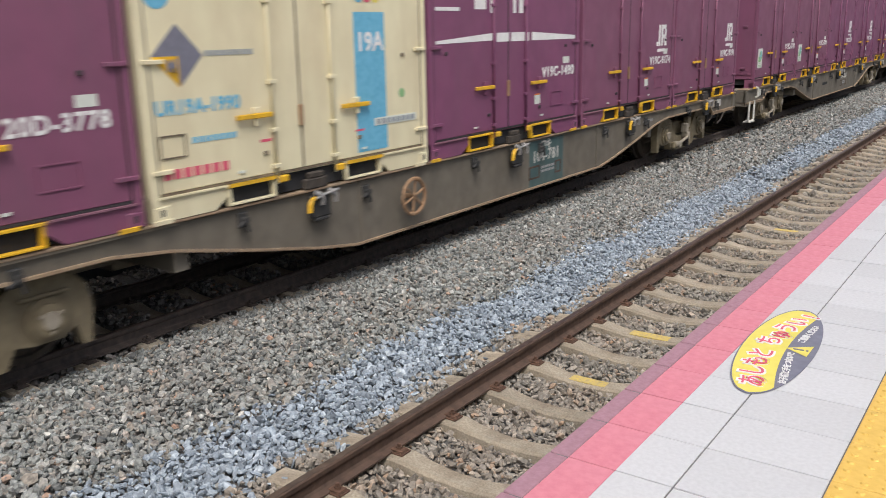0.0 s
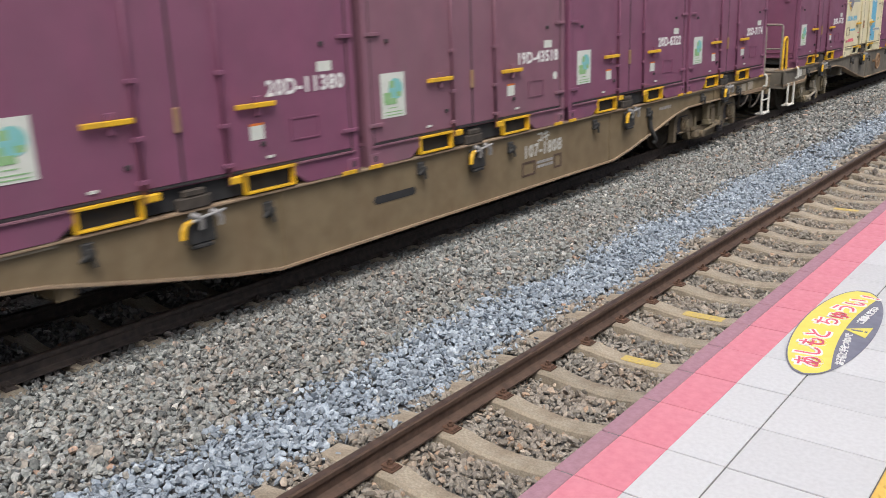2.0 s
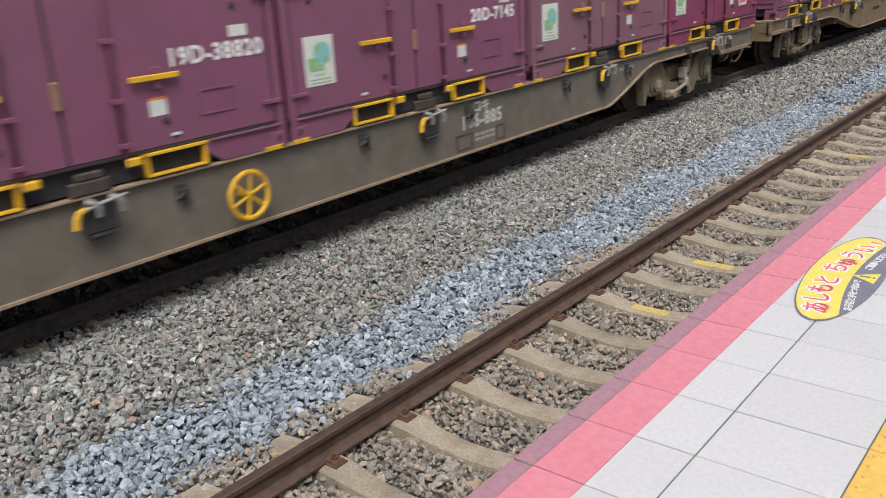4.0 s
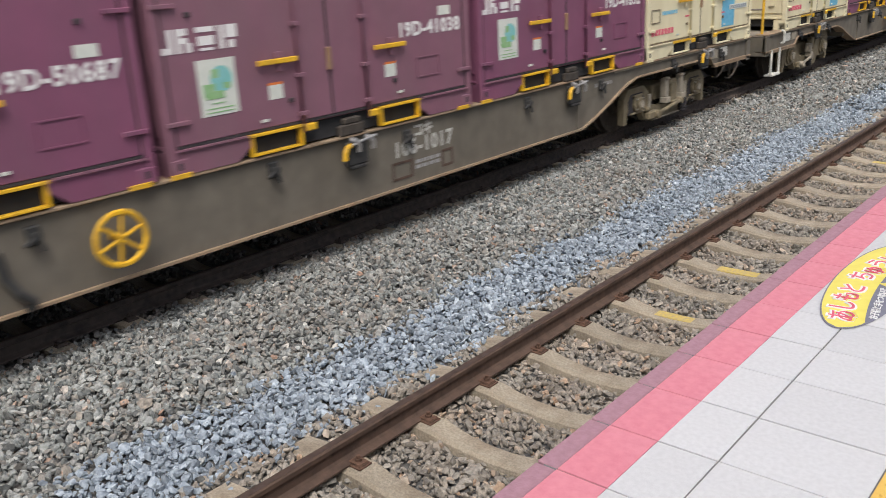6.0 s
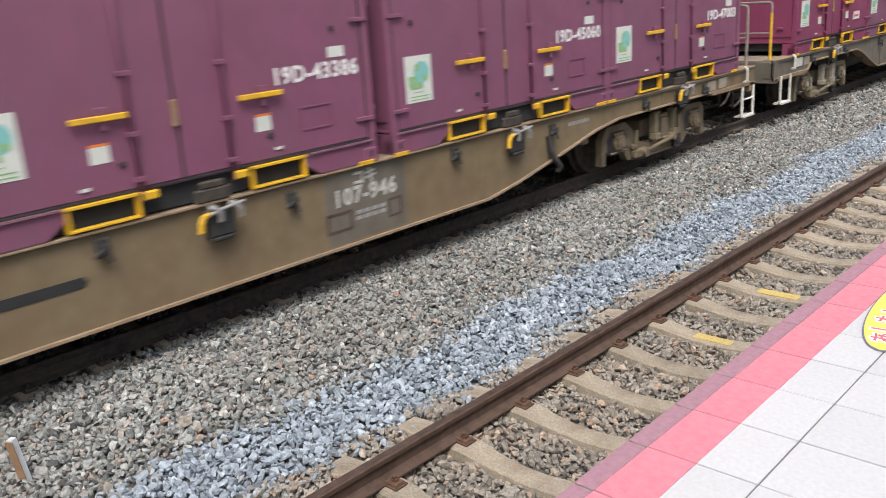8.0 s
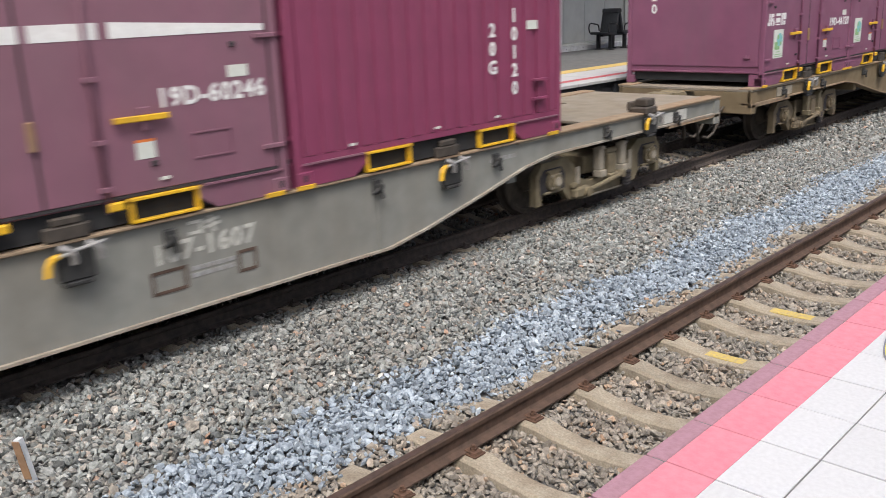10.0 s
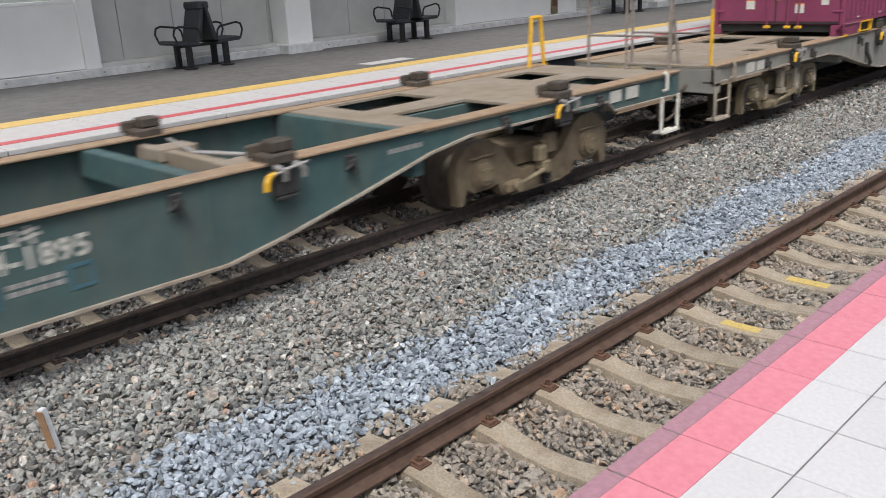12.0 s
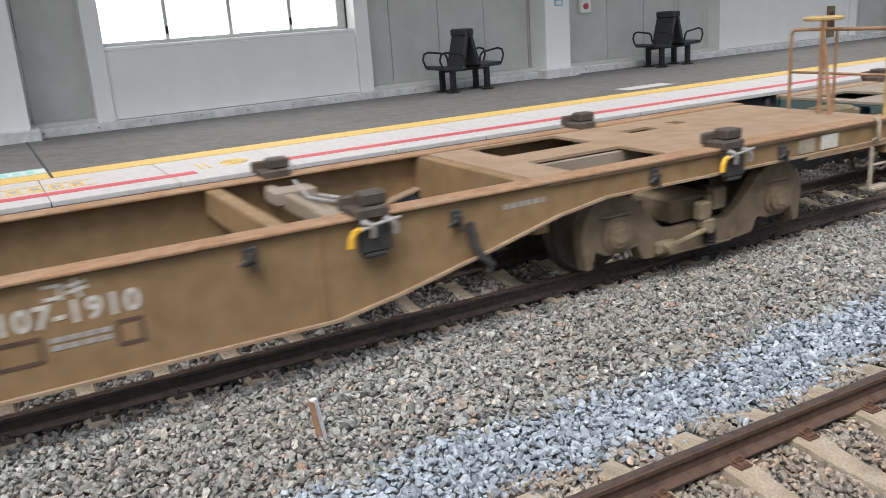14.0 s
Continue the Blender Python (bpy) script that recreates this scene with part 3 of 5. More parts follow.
def rim(u):
    return (B - 0.006) * math.sqrt(max(0.0, 1 - (u / (A - 0.012)) ** 2))


def yellow_field():
    us = np.linspace(-A + 0.0125, 0.96 * A, 48)
    bm = bmesh.new()
    cols = []
    for u in us:
        lo_v, hi_v = max(-rim(u), field_edge(u)), rim(u)
        cols.append([bm.verts.new((u, v, z)) for v in (min(lo_v, hi_v - 0.001), hi_v) for z in (0.0013, 0.002)])
    for p, q in zip(cols, cols[1:]):
        for s, t in ((1, 3), (3, 2), (2, 0), (0, 1)):
            bm.faces.new((p[s], p[t], q[t], q[s]))
    bmesh.ops.recalc_face_normals(bm, faces=bm.faces)
    return bm


part("sticker_upper", yellow_field(), M_STICKYELLOW, stick, "yellow upper field")
WORDS = (("あ", -0.438, 0.021), ("し", -0.333, 0.045), ("も", -0.225, 0.056), ("と", -0.122, 0.056), ("ち", 0.048, 0.060), ("ゅ", 0.148, 0.040), ("う", 0.252, 0.030), ("い", 0.362, 0.002), ("!", 0.462, -0.036))
for ch, u, v in WORDS:
    turn = Euler((0, 0, -0.4 * u - 0.05))
    lettering(ch, 0.112, M_WHITE, stick, u, v - 0.014, 0.0035, 1.0, turn, 0.0095)
    lettering(ch, 0.112, M_STICKRED, stick, u, v - 0.014, 0.0052, 1.0, turn, 0.0004)
lettering("お子様と手をつないで", 0.036, M_WHITE, stick, -0.235, -0.078, 0.0035, 1.0, Euler((0, 0, 0.10)), 0.0008)
lettering("ご乗車ください", 0.036, M_WHITE, stick, 0.215, -0.082, 0.0035, 1.0, Euler((0, 0, -0.10)), 0.0008)
tri = bmesh.new()
lo, hi = [[tri.verts.new((u, v, z)) for u, v in ((-0.075, -0.122), (0.062, -0.128), (-0.006, -0.028))] for z in (0.0022, 0.0036)]
for f in (lo[::-1], hi, (lo[0], lo[1], hi[1], hi[0]), (lo[1], lo[2], hi[2], hi[1]), (lo[2], lo[0], hi[0], hi[2])):
    tri.faces.new(f)
part("warning_triangle", tri, M_STICKYELLOW, stick, "yellow warning triangle")
part("warning_bar", boxes((-0.012, -0.001, -0.100, -0.056, 0.0036, 0.0058), (-0.012, -0.001, -0.118, -0.108, 0.0036, 0.0058)), M_STICKGREY, stick)

# ---- far platform ----
FE = -5.36
far = tagged(part("far_platform", boxes((-12.6, FE - 0.12, -40, 130, -0.25, FZ - 0.02)), M_CONCRETE), "opposite platform with dark asphalt and white, red and yellow edge", "platform", kind="structure")
part("asphalt", boxes((-11.05, -7.26, -40, 130, FZ - 0.03, FZ)), M_ASPHALT, far, "dark grey worn asphalt")
part("yellow_strip", boxes((-7.26, -6.84, -40, 130, FZ - 0.03, FZ + 0.004)), M_FARYELLOW, far, "yellow tactile strip")
for k in range(-16, 60):
    y = -20 + 1.2 * k
    part("edge_slab", boxes((-6.838, FE, y + 0.004, y + 1.196, FZ - 0.055, FZ), bevel=0.006), M_FARWHITE, far)
for y0, y1 in ((-40, 1.86), (2.5, 130)):
    part("red_line", boxes((-5.89, -5.71, y0, y1, FZ, FZ + 0.004)), M_RED, far, "red painted line")
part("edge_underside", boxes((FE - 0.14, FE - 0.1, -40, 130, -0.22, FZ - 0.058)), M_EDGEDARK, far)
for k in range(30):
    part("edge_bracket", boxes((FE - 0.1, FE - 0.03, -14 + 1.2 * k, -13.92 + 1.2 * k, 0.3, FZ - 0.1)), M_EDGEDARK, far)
part("floor_number", boxes((-6.36, -5.96, 1.96, 1.985, FZ, FZ + 0.004), (-6.36, -5.96, 2.04, 2.065, FZ, FZ + 0.004)), M_FARYELLOW, far, "worn yellow floor number")
fs = ring(-6.13, 2.36, FZ + 0.002, "z", 0.14, 0.012)
for r in (0.05, 0.09):
    part("floor_digit", ring(-6.13 - r * 0.3, 2.36, FZ + 0.002, "z", r, 0.008), M_FARYELLOW, far)
part("floor_digit", fs, M_FARYELLOW, far, "worn yellow floor number")
part("floor_notice", boxes((-7.72, -7.3, -0.9, 0.56, FZ, FZ + 0.003)), M_WALLGREY, far, "pale blue and green floor notice")
part("notice_strip", boxes((-7.7, -7.66, -0.88, 0.54, FZ + 0.003, FZ + 0.005), (-7.36, -7.32, -0.88, 0.54, FZ + 0.003, FZ + 0.005), *[(-7.6, -7.42, -0.8 + 0.14 * i, -0.71 + 0.14 * i, FZ + 0.003, FZ + 0.005) for i in range(9)]), M_GLOBE, far)
part("floor_warning", boxes((-6.42, -6.39, -1.2, 0.9, FZ, FZ + 0.003), (-6.05, -6.02, -1.2, 0.9, FZ, FZ + 0.003), *[(-6.34, -6.1, -1.15 + 0.2 * i, -1.01 + 0.2 * i, FZ, FZ + 0.003) for i in range(10)]), M_FARYELLOW, far, "long yellow floor warning with small print")
part("warning_print", boxes(*[(-6.29, -6.15, -1.12 + 0.2 * i, -1.04 + 0.2 * i, FZ + 0.003, FZ + 0.005) for i in range(10)]), M_TEXTGREY, far)
part("floor_seam", boxes((-11.0, -6.84, 0.53, 0.56, FZ + 0.004, FZ + 0.0055)), M_EDGEDARK, far, "dark joint across the platform")
part("floor_note", boxes((-7.9, -7.55, 9.3, 10.3, FZ, FZ + 0.004)), M_FARWHITE, far, "white floor note")

# far wall: window bays, grey panels and white columns every nine metres and a half
WX = -11.2
wall = tagged(part("wall_far", boxes((WX - 0.62, WX - 0.42, -30, 60, -0.2, FZ + 0.35), (WX - 0.62, WX - 0.42, -30, 60, 3.9, 5.2)), M_WALLGREY), "pale grey concrete wall behind the far platform", "wall", kind="structure")
part("kerb", boxes((WX - 0.42, WX + 0.12, -30, 60, FZ - 0.05, FZ + 0.13), bevel=0.012), M_KERB, wall, "pale kerb at the wall's foot")
part("kerb_step", boxes((WX - 0.42, WX - 0.02, -30, 60, FZ + 0.13, FZ + 0.2), bevel=0.008), M_WALLGREY, wall)
part("kerb_bolt", boxes(*[(WX + 0.12, WX + 0.13, -8 + 0.8 * k, -7.97 + 0.8 * k, FZ + 0.05, FZ + 0.08) for k in range(45)]), M_TEXTGREY, wall)
BAY = 13.48


def window_bay(y0, n):
    """A white bay that stands forward: parapet, deep sill and a band of bright panes."""
    ob = thing("window_%d" % n, pose(WX, y0, 0), "white parapet bay with a deep sill and bright sliding panes", "window", kind="structure")
    w = 4.25
    part("parapet", boxes((-0.42, 0.0, 0.0, w, FZ + 0.14, 2.30), bevel=0.004), M_WALLWHITE, ob)
    part("window_sill", boxes((-0.42, -0.02, 0.0, w, 2.302, 2.36), bevel=0.01), M_WALLWHITE, ob)
    part("side_post", boxes((-0.42, 0.05, -0.27, -0.002, FZ + 0.13, 4.6), bevel=0.006), M_WALLWHITE, ob)
    part("side_post", boxes((-0.42, 0.05, w + 0.002, w + 0.27, FZ + 0.13, 4.6), bevel=0.006), M_WALLWHITE, ob)
    part("lintel", boxes((-0.42, 0.0, 0.0, w, 3.75, 4.6)), M_WALLWHITE, ob)
    for i in range(5):
        part("window_frame", boxes((-0.36, -0.30, i * w / 4 - 0.028 if i else 0.002, i * w / 4 + 0.028 if i < 4 else w - 0.002, 2.362, 3.75)), M_WALLGREY, ob)
    for i in range(2):
        part("catch", boxes((-0.30, -0.285, (i * 2 + 1) * w / 4 - 0.02, (i * 2 + 1) * w / 4 + 0.02, 2.5, 2.62)), M_BLACKMETAL, ob, "small dark sash catch")
    part("window_rail", boxes((-0.37, -0.31, 0, w, 2.362, 2.42)), M_WALLGREY, ob)
    for i in range(4):
        p = part("pane", boxes((-0.345, -0.335, i * w / 4 + 0.03, (i + 1) * w / 4 - 0.03, 2.42, 3.75)), M_DAYLIGHT, ob, "pane white with daylight")
    return ob


window_bay(1.9, 1)
window_bay(1.9 + BAY, 2)
window_bay(1.9 - BAY, 3)
window_bay(1.9 + 2 * BAY, 4)


def grey_panel(y0, y1):
    part("panel", boxes((WX - 0.42, WX - 0.30, y0 + 0.006, y1 - 0.006, FZ + 0.20, 4.6), bevel=0.004), M_WALLGREY, wall)


for base in (6.42 - BAY, 6.42, 6.42 + BAY):
    for i in range(9):
        y0 = base + i * 1.03 - 0.3
        grey_panel(y0 - 0.16, y0 + 0.87)


def column(y):
    ob = thing("column", pose(WX + 0.05, y, 0), "square white steel column on a pale plinth", "column", kind="structure")
    part("shaft", boxes((-0.32, 0.22, -0.3, 0.3, FZ + 0.12, 4.8), bevel=0.01), M_WALLWHITE, ob)
    part("plinth", boxes((-0.4, 0.36, -0.42, 0.42, FZ - 0.03, FZ + 0.17), bevel=0.015), M_KERB, ob)
    return ob


for y in (10.42 - BAY, 10.42, 10.42 + BAY, 0.35):
    column(y)
sign = thing("column_sign", pose(WX + 0.272, 10.45, 2.5), "small blue and white notice on the column", "sign")
part("sign_plate", boxes((0, 0.006, -0.1, 0.1, -0.02, 0.45)), M_BLUE, sign)
part("sign_print", boxes((0.006, 0.009, -0.07, 0.07, 0.0, 0.08), (0.006, 0.009, -0.01, 0.02, 0.1, 0.25)), M_WHITE, sign)
alarm = thing("fire_alarm", pose(WX - 0.29, 11.5, 2.35), "white alarm box with a red round button", "alarm box")
part("alarm_case", boxes((0, 0.09, -0.14, 0.14, -0.05, 0.4), bevel=0.01), M_WALLWHITE, alarm)
part("alarm_button", cyls(((0.09, 0, 0.08), (0.11, 0, 0.08), 0.065)), M_RED, alarm, "red round button")
cab = thing("wall_cabinet", pose(WX + 0.003, 18.95, FZ + 0.14), "narrow dark brown recess cabinet in the white parapet", "cabinet")
part("cabinet_door", boxes((0, 0.03, -0.14, 0.14, 0, 0.75), bevel=0.006), M_BOGIE, cab)
part("cabinet_trim", boxes((0.03, 0.035, -0.1, 0.1, 0.2, 0.6)), M_CLIP, cab)

# back-to-back seats on the far platform


def platform_seat(y):
    ob = thing("platform_bench", pose(-10.55, y, FZ), "black back-to-back platform seat with loop armrests", "bench", "far platform benches")
    for s in (-1, 1):
        seat = extrude_profile([(s * 0.16, 0.40), (s * 0.62, 0.42), (s * 0.66, 0.46), (s * 0.6, 0.49), (s * 0.2, 0.455)], "x", -0.29, 0.29)
        part("seat", seat, M_BLACKSEAT, ob)
        back = extrude_profile([(s * 0.13, 0.45), (s * 0.21, 0.45), (s * 0.07, 0.99), (s * 0.01, 0.99)], "x", -0.27, 0.27)
        bmesh.ops.bevel(back, geom=back.edges[:], offset=0.012, segments=1, affect="EDGES")
        part("backrest", back, M_BLACKSEAT, ob)
        part("headrest", boxes((-0.27, 0.27, min(s * 0.005, s * 0.1), max(s * 0.005, s * 0.1), 0.98, 1.11), bevel=0.025), M_BLACKSEAT, ob)
        for x in (-0.32, 0.32):
            part("armrest", pipe([(x, s * 0.15, 0.5), (x, s * 0.17, 0.62), (x, s * 0.22, 0.68), (x, s * 0.55, 0.73), (x, s * 0.64, 0.70), (x, s * 0.67, 0.6), (x, s * 0.62, 0.47)], 0.018), M_BLACKMETAL, ob)
        for x in (-0.2, 0.2):
            part("leg", boxes((x - 0.045, x + 0.045, s * 0.36 - 0.045, s * 0.36 + 0.045, 0.02, 0.42), bevel=0.006), M_BLACKMETAL, ob)
            part("foot", cyls(((x, s * 0.36, 0), (x, s * 0.36, 0.025), 0.12), seg=14), M_BLACKMETAL, ob)
    part("beam", boxes((-0.04, 0.04, -0.5, 0.5, 0.36, 0.41)), M_BLACKMETAL, ob)
    return ob


for y in (7.98, 12.98, 7.98 - BAY, 12.98 + BAY - 5.0):
    platform_seat(y)

# unseen canopy added over the far platform to keep light off its wall
tagged(part("ceiling", boxes((-12.6, -8.6, -40, 130, 5.2, 5.4)), M_WALLWHITE), "unseen white canopy added to shade the far wall", "ceiling", kind="structure")

# ---- freight containers ----
CACHE = {}


def piece(name, parent, material, make, label="", at=(0, 0, 0), smooth=False, key=None):
    """A part whose mesh is shared by all alike parts."""
    k = (key or name, material.name)
    if k not in CACHE:
        CACHE[k] = mesh_of(make(), name, material, smooth)
    ob = new(name, CACHE[k])
    ob.parent, ob.location = parent, at
    if label:
        ob["label"] = label
    return ob


CL, CW, CH = 3.72, 1.225, 2.5


def cy(c):
    return c - CL / 2


def sill_mesh(side):
    if side == 0:
        pts = [(cy(0.0), 0.0), (cy(0.63), 0.0), (cy(0.775), 0.10), (cy(0.775), 0.185), (cy(0.0), 0.185)]
    else:
        pts = [(cy(3.72), 0.0), (cy(3.03), 0.0), (cy(2.885), 0.10), (cy(2.885), 0.185), (cy(3.72), 0.185)]
    return extrude_profile(pts, "x", 1.0, CW - 0.008)


def eco_sticker(ob, x, y, z, side=True):
    """A white sheet with a green and blue round picture."""
    if side:
        p = piece("eco_sticker", ob, M_STICKER, lambda: boxes((0, 0.003, -0.18, 0.18, -0.22, 0.22)), "white sticker with a green and blue picture", (x, y, z))
        a, b = (lambda: cyls(((0.003, 0.04, 0.06), (0.0055, 0.04, 0.06), 0.105), seg=20)), (lambda: boxes((0.003, 0.0065, -0.14, -0.03, -0.07, 0.03), (0.003, 0.0062, -0.12, 0.05, -0.09, -0.03), (0.003, 0.006, -0.05, 0.02, 0.07, 0.14), (0.003, 0.0058, 0.05, 0.12, -0.02, 0.03), bevel=0.001))
        c = lambda: boxes(*[(0.003, 0.005, -0.13, 0.13, -0.2 + 0.03 * i, -0.19 + 0.03 * i) for i in range(2)], (0.003, 0.005, -0.07, 0.05, -0.13, -0.12))
        tag = ""
    else:
        p = piece("eco_sticker", ob, M_STICKER, lambda: boxes((-0.18, 0.18, -0.003, 0, -0.22, 0.22)), "white sticker with a green and blue picture", (x, y, z), key="eco_end")
        a, b = (lambda: cyls(((0.05, -0.003, 0.06), (0.05, -0.0055, 0.06), 0.11), seg=20)), (lambda: boxes((-0.15, 0.0, -0.0065, -0.003, -0.06, 0.02), (-0.1, 0.06, -0.0062, -0.003, -0.09, -0.02), bevel=0.001))
        c = lambda: boxes(*[(-0.13, 0.13, -0.005, -0.003, -0.2 + 0.03 * i, -0.19 + 0.03 * i) for i in range(2)])
        tag = "end"
    piece("blue_globe", p, M_GLOBE, a, "", key="globe" + tag)
    piece("green_shape", p, M_GREEN, b, "", key="leafy" + tag)
    piece("small_print", p, M_GREEN, c, "", key="print" + tag)


def handle_set(ob, c, z, paint):
    """A yellow lever with its hub on a locking rod."""
    piece("lever_handle", ob, M_YELLOW, lambda: boxes((0.0, 0.03, -0.21, 0.21, -0.022, 0.022), bevel=0.006), "yellow locking lever", (CW + 0.012, cy(c), z))
    piece("lever_hub", ob, paint, lambda: boxes((-0.012, 0.022, -0.035, 0.035, 0.022, 0.075), (-0.012, 0.022, -0.02, 0.02, -0.09, -0.022), bevel=0.005), "", (CW + 0.005, cy(c) + 0.03, z))


def blocks(ob, rows, material, name, label, x=CW):
    """Flat plain marks (y0, y1, z0, z1) on the long side."""
    part(name, boxes(*[(x - 0.004, x + 0.0025, cy(a), cy(b), z0, z1) for a, b, z0, z1 in rows]), material, ob, label)


DOORX = 1.213


def fork_pockets(ob, metal):
    for i, (c0, c1) in enumerate(((0.78, 1.34), (2.32, 2.88))):
        piece("fork_pocket", ob, metal, lambda: boxes((1.17, CW + 0.006, cy(0.832), cy(0.856), 0.008, 0.177), (1.17, CW + 0.006, cy(1.364), cy(1.388), 0.008, 0.177), (1.17, CW + 0.004, cy(0.856), cy(1.364), 0.008, 0.026), (1.17, CW + 0.012, cy(0.82), cy(1.40), 0.172, 0.196), bevel=0.003), "yellow fork pocket frame", (0, c0 - 0.83, 0), key="fork_pocket")


def base_parts(ob, paint, metal, seal, ledge):
    piece("shell", ob, paint, lambda: boxes((-1.2, 1.2, -1.83, 1.83, 0.19, CH), bevel=0.01))
    # The second box fills the gap behind the pockets with painted shade.
    piece("underframe", ob, M_GAPSHADE, lambda: boxes((-1.1, 1.0, -1.8, 1.8, 0.06, 0.19), (-1.0, 1.165, cy(0.66), cy(3.02), 0.012, 0.186)), "underframe with a black block for the gap's shade")
    for sx in (-1, 1):
        for sy in (-1, 1):
            piece("corner_post", ob, paint, lambda: boxes((-0.04, 0.04, -0.04, 0.04, 0.12, CH + 0.01), bevel=0.008), "", (sx * (CW - 0.04), sy * (CL / 2 - 0.04), 0))
            piece("corner_fitting", ob, paint, lambda: boxes((-0.07, 0.07, -0.08, 0.08, 0.0, 0.13), bevel=0.01), "", (sx * (CW - 0.066), sy * (CL / 2 - 0.08), 0))
    for s in (0, 1):
        piece("side_sill", ob, paint, lambda s=s: sill_mesh(s), key="sill%d" % s)
        c0, c1 = ((0.06, 0.75), (2.92, 3.66))[s]
        piece("sill_ledge", ob, ledge, lambda c0=c0, c1=c1: boxes((CW - 0.02, CW + 0.014, cy(c0), cy(c1), 0.185, 0.20)), "", key="ledge%d" % s)
        # Thin plate on the fitting; the slot's inner shade is its dark colour.
        piece("fitting_slot", ob, M_SEALSHADE, lambda: boxes((0, 0.004, -0.018, 0.018, 0.045, 0.10)), "dark slot", (CW + 0.001, (-1, 1)[s] * (CL / 2 - 0.085), 0))
        piece("corner_stop", ob, metal, lambda: boxes((0, 0.02, -0.13, 0.05, -0.02, 0.02), bevel=0.004), "yellow stop", (CW - 0.003, (-1, 1)[s] * (CL / 2 - 0.12), 0.0))
    fork_pockets(ob, metal)


def side_doors(ob, paint, seal, rodpaint):
    for i, (c0, c1) in enumerate(((0.10, 1.722), (1.742, 3.62))):
        piece("door", ob, paint, lambda c0=c0, c1=c1: boxes((1.19, DOORX, cy(c0), cy(c1), 0.225, 2.44), bevel=0.006), key="door%d" % i)
    piece("door_seal", ob, seal, lambda: boxes((1.19, DOORX - 0.002, cy(0.1), cy(3.62), 0.203, 0.224), (1.19, DOORX + 0.001, cy(1.723), cy(1.741), 0.225, 2.44), (1.19, DOORX - 0.001, cy(0.085), cy(0.099), 0.21, 2.44), (1.19, DOORX - 0.001, cy(3.621), cy(3.635), 0.21, 2.44)), "dark rubber door seal")
    for c in (1.355, 2.155):
        piece("locking_rod", ob, rodpaint, lambda: cyls(((0, 0, 0.12), (0, 0, 2.46), 0.017), seg=8), "", (CW + 0.01, cy(c), 0), True)
        for z in (0.29, 0.62, 1.05, 1.75, 2.2):
            piece("rod_bracket", ob, rodpaint, lambda: boxes((-0.02, 0.028, -0.04, 0.04, -0.018, 0.018), bevel=0.004), "", (CW + 0.005, cy(c), z))
        piece("rod_foot", ob, M_YELLOW, lambda: boxes((0, 0.045, -0.06, 0.06, -0.035, 0.03), bevel=0.01), "yellow rod foot", (CW - 0.002, cy(c) + (0.06 if c < 2 else 0.05), 0.165))
    for c, sgn in ((0.10, 1), (3.62, -1)):
        for z in (0.40, 1.27, 2.1):
            piece("hinge", ob, rodpaint, lambda: boxes((-0.005, 0.03, -0.10, 0.10, -0.018, 0.018), bevel=0.005), "", (DOORX + 0.002, cy(c) + sgn * 0.02, z))
    piece("door_latch", ob, M_RUST, lambda: boxes((0, 0.03, -0.025, 0.025, -0.1, 0.1), bevel=0.008), "brown door latch", (DOORX, cy(1.715), 0.72))
    for c, z in ((0.33, 1.20), (3.3, 1.22), (1.25, 0.42), (2.55, 0.42)):
        piece("pin", ob, seal, lambda: boxes((0, 0.02, -0.025, 0.025, -0.02, 0.02), bevel=0.006), "", (DOORX, cy(c), z))
    for s, z in ((0.95, 0.30), (2.62, 0.31)):
        piece("drip_cap", ob, M_STICKER, lambda: boxes((0, 0.012, -0.035, 0.035, -0.022, 0.0)), "", (DOORX, cy(s), z))
    handle_set(ob, 1.12, 0.765, rodpaint)
    handle_set(ob, 2.48, 0.755, rodpaint)


def outline(ob, c0, c1, z0, z1, material, name="card_frame"):
    x0, x1, w = DOORX - 0.002, DOORX + 0.009, 0.012
    part(name, boxes((x0, x1, cy(c0), cy(c1), z0, z0 + w), (x0, x1, cy(c0), cy(c1), z1 - w, z1), (x0, x1, cy(c0), cy(c0) + w, z0 + w, z1 - w), (x0, x1, cy(c1) - w, cy(c1), z0 + w, z1 - w)), material, ob)


def plain_end(ob, paint):
    """Ribbed rear end wall."""
    piece("end_panel", ob, paint, lambda: boxes((-1.14, 1.14, -1.845, -1.83, 0.30, 2.42), (-1.14, 1.14, -1.852, -1.83, 0.2, 0.225), bevel=0.004))
    for z in (0.45, 1.4):
        piece("end_tab", ob, paint, lambda: boxes((-0.05, 0.05, -0.03, 0, -0.025, 0.025), bevel=0.006), "", (0.95, -1.845, z))


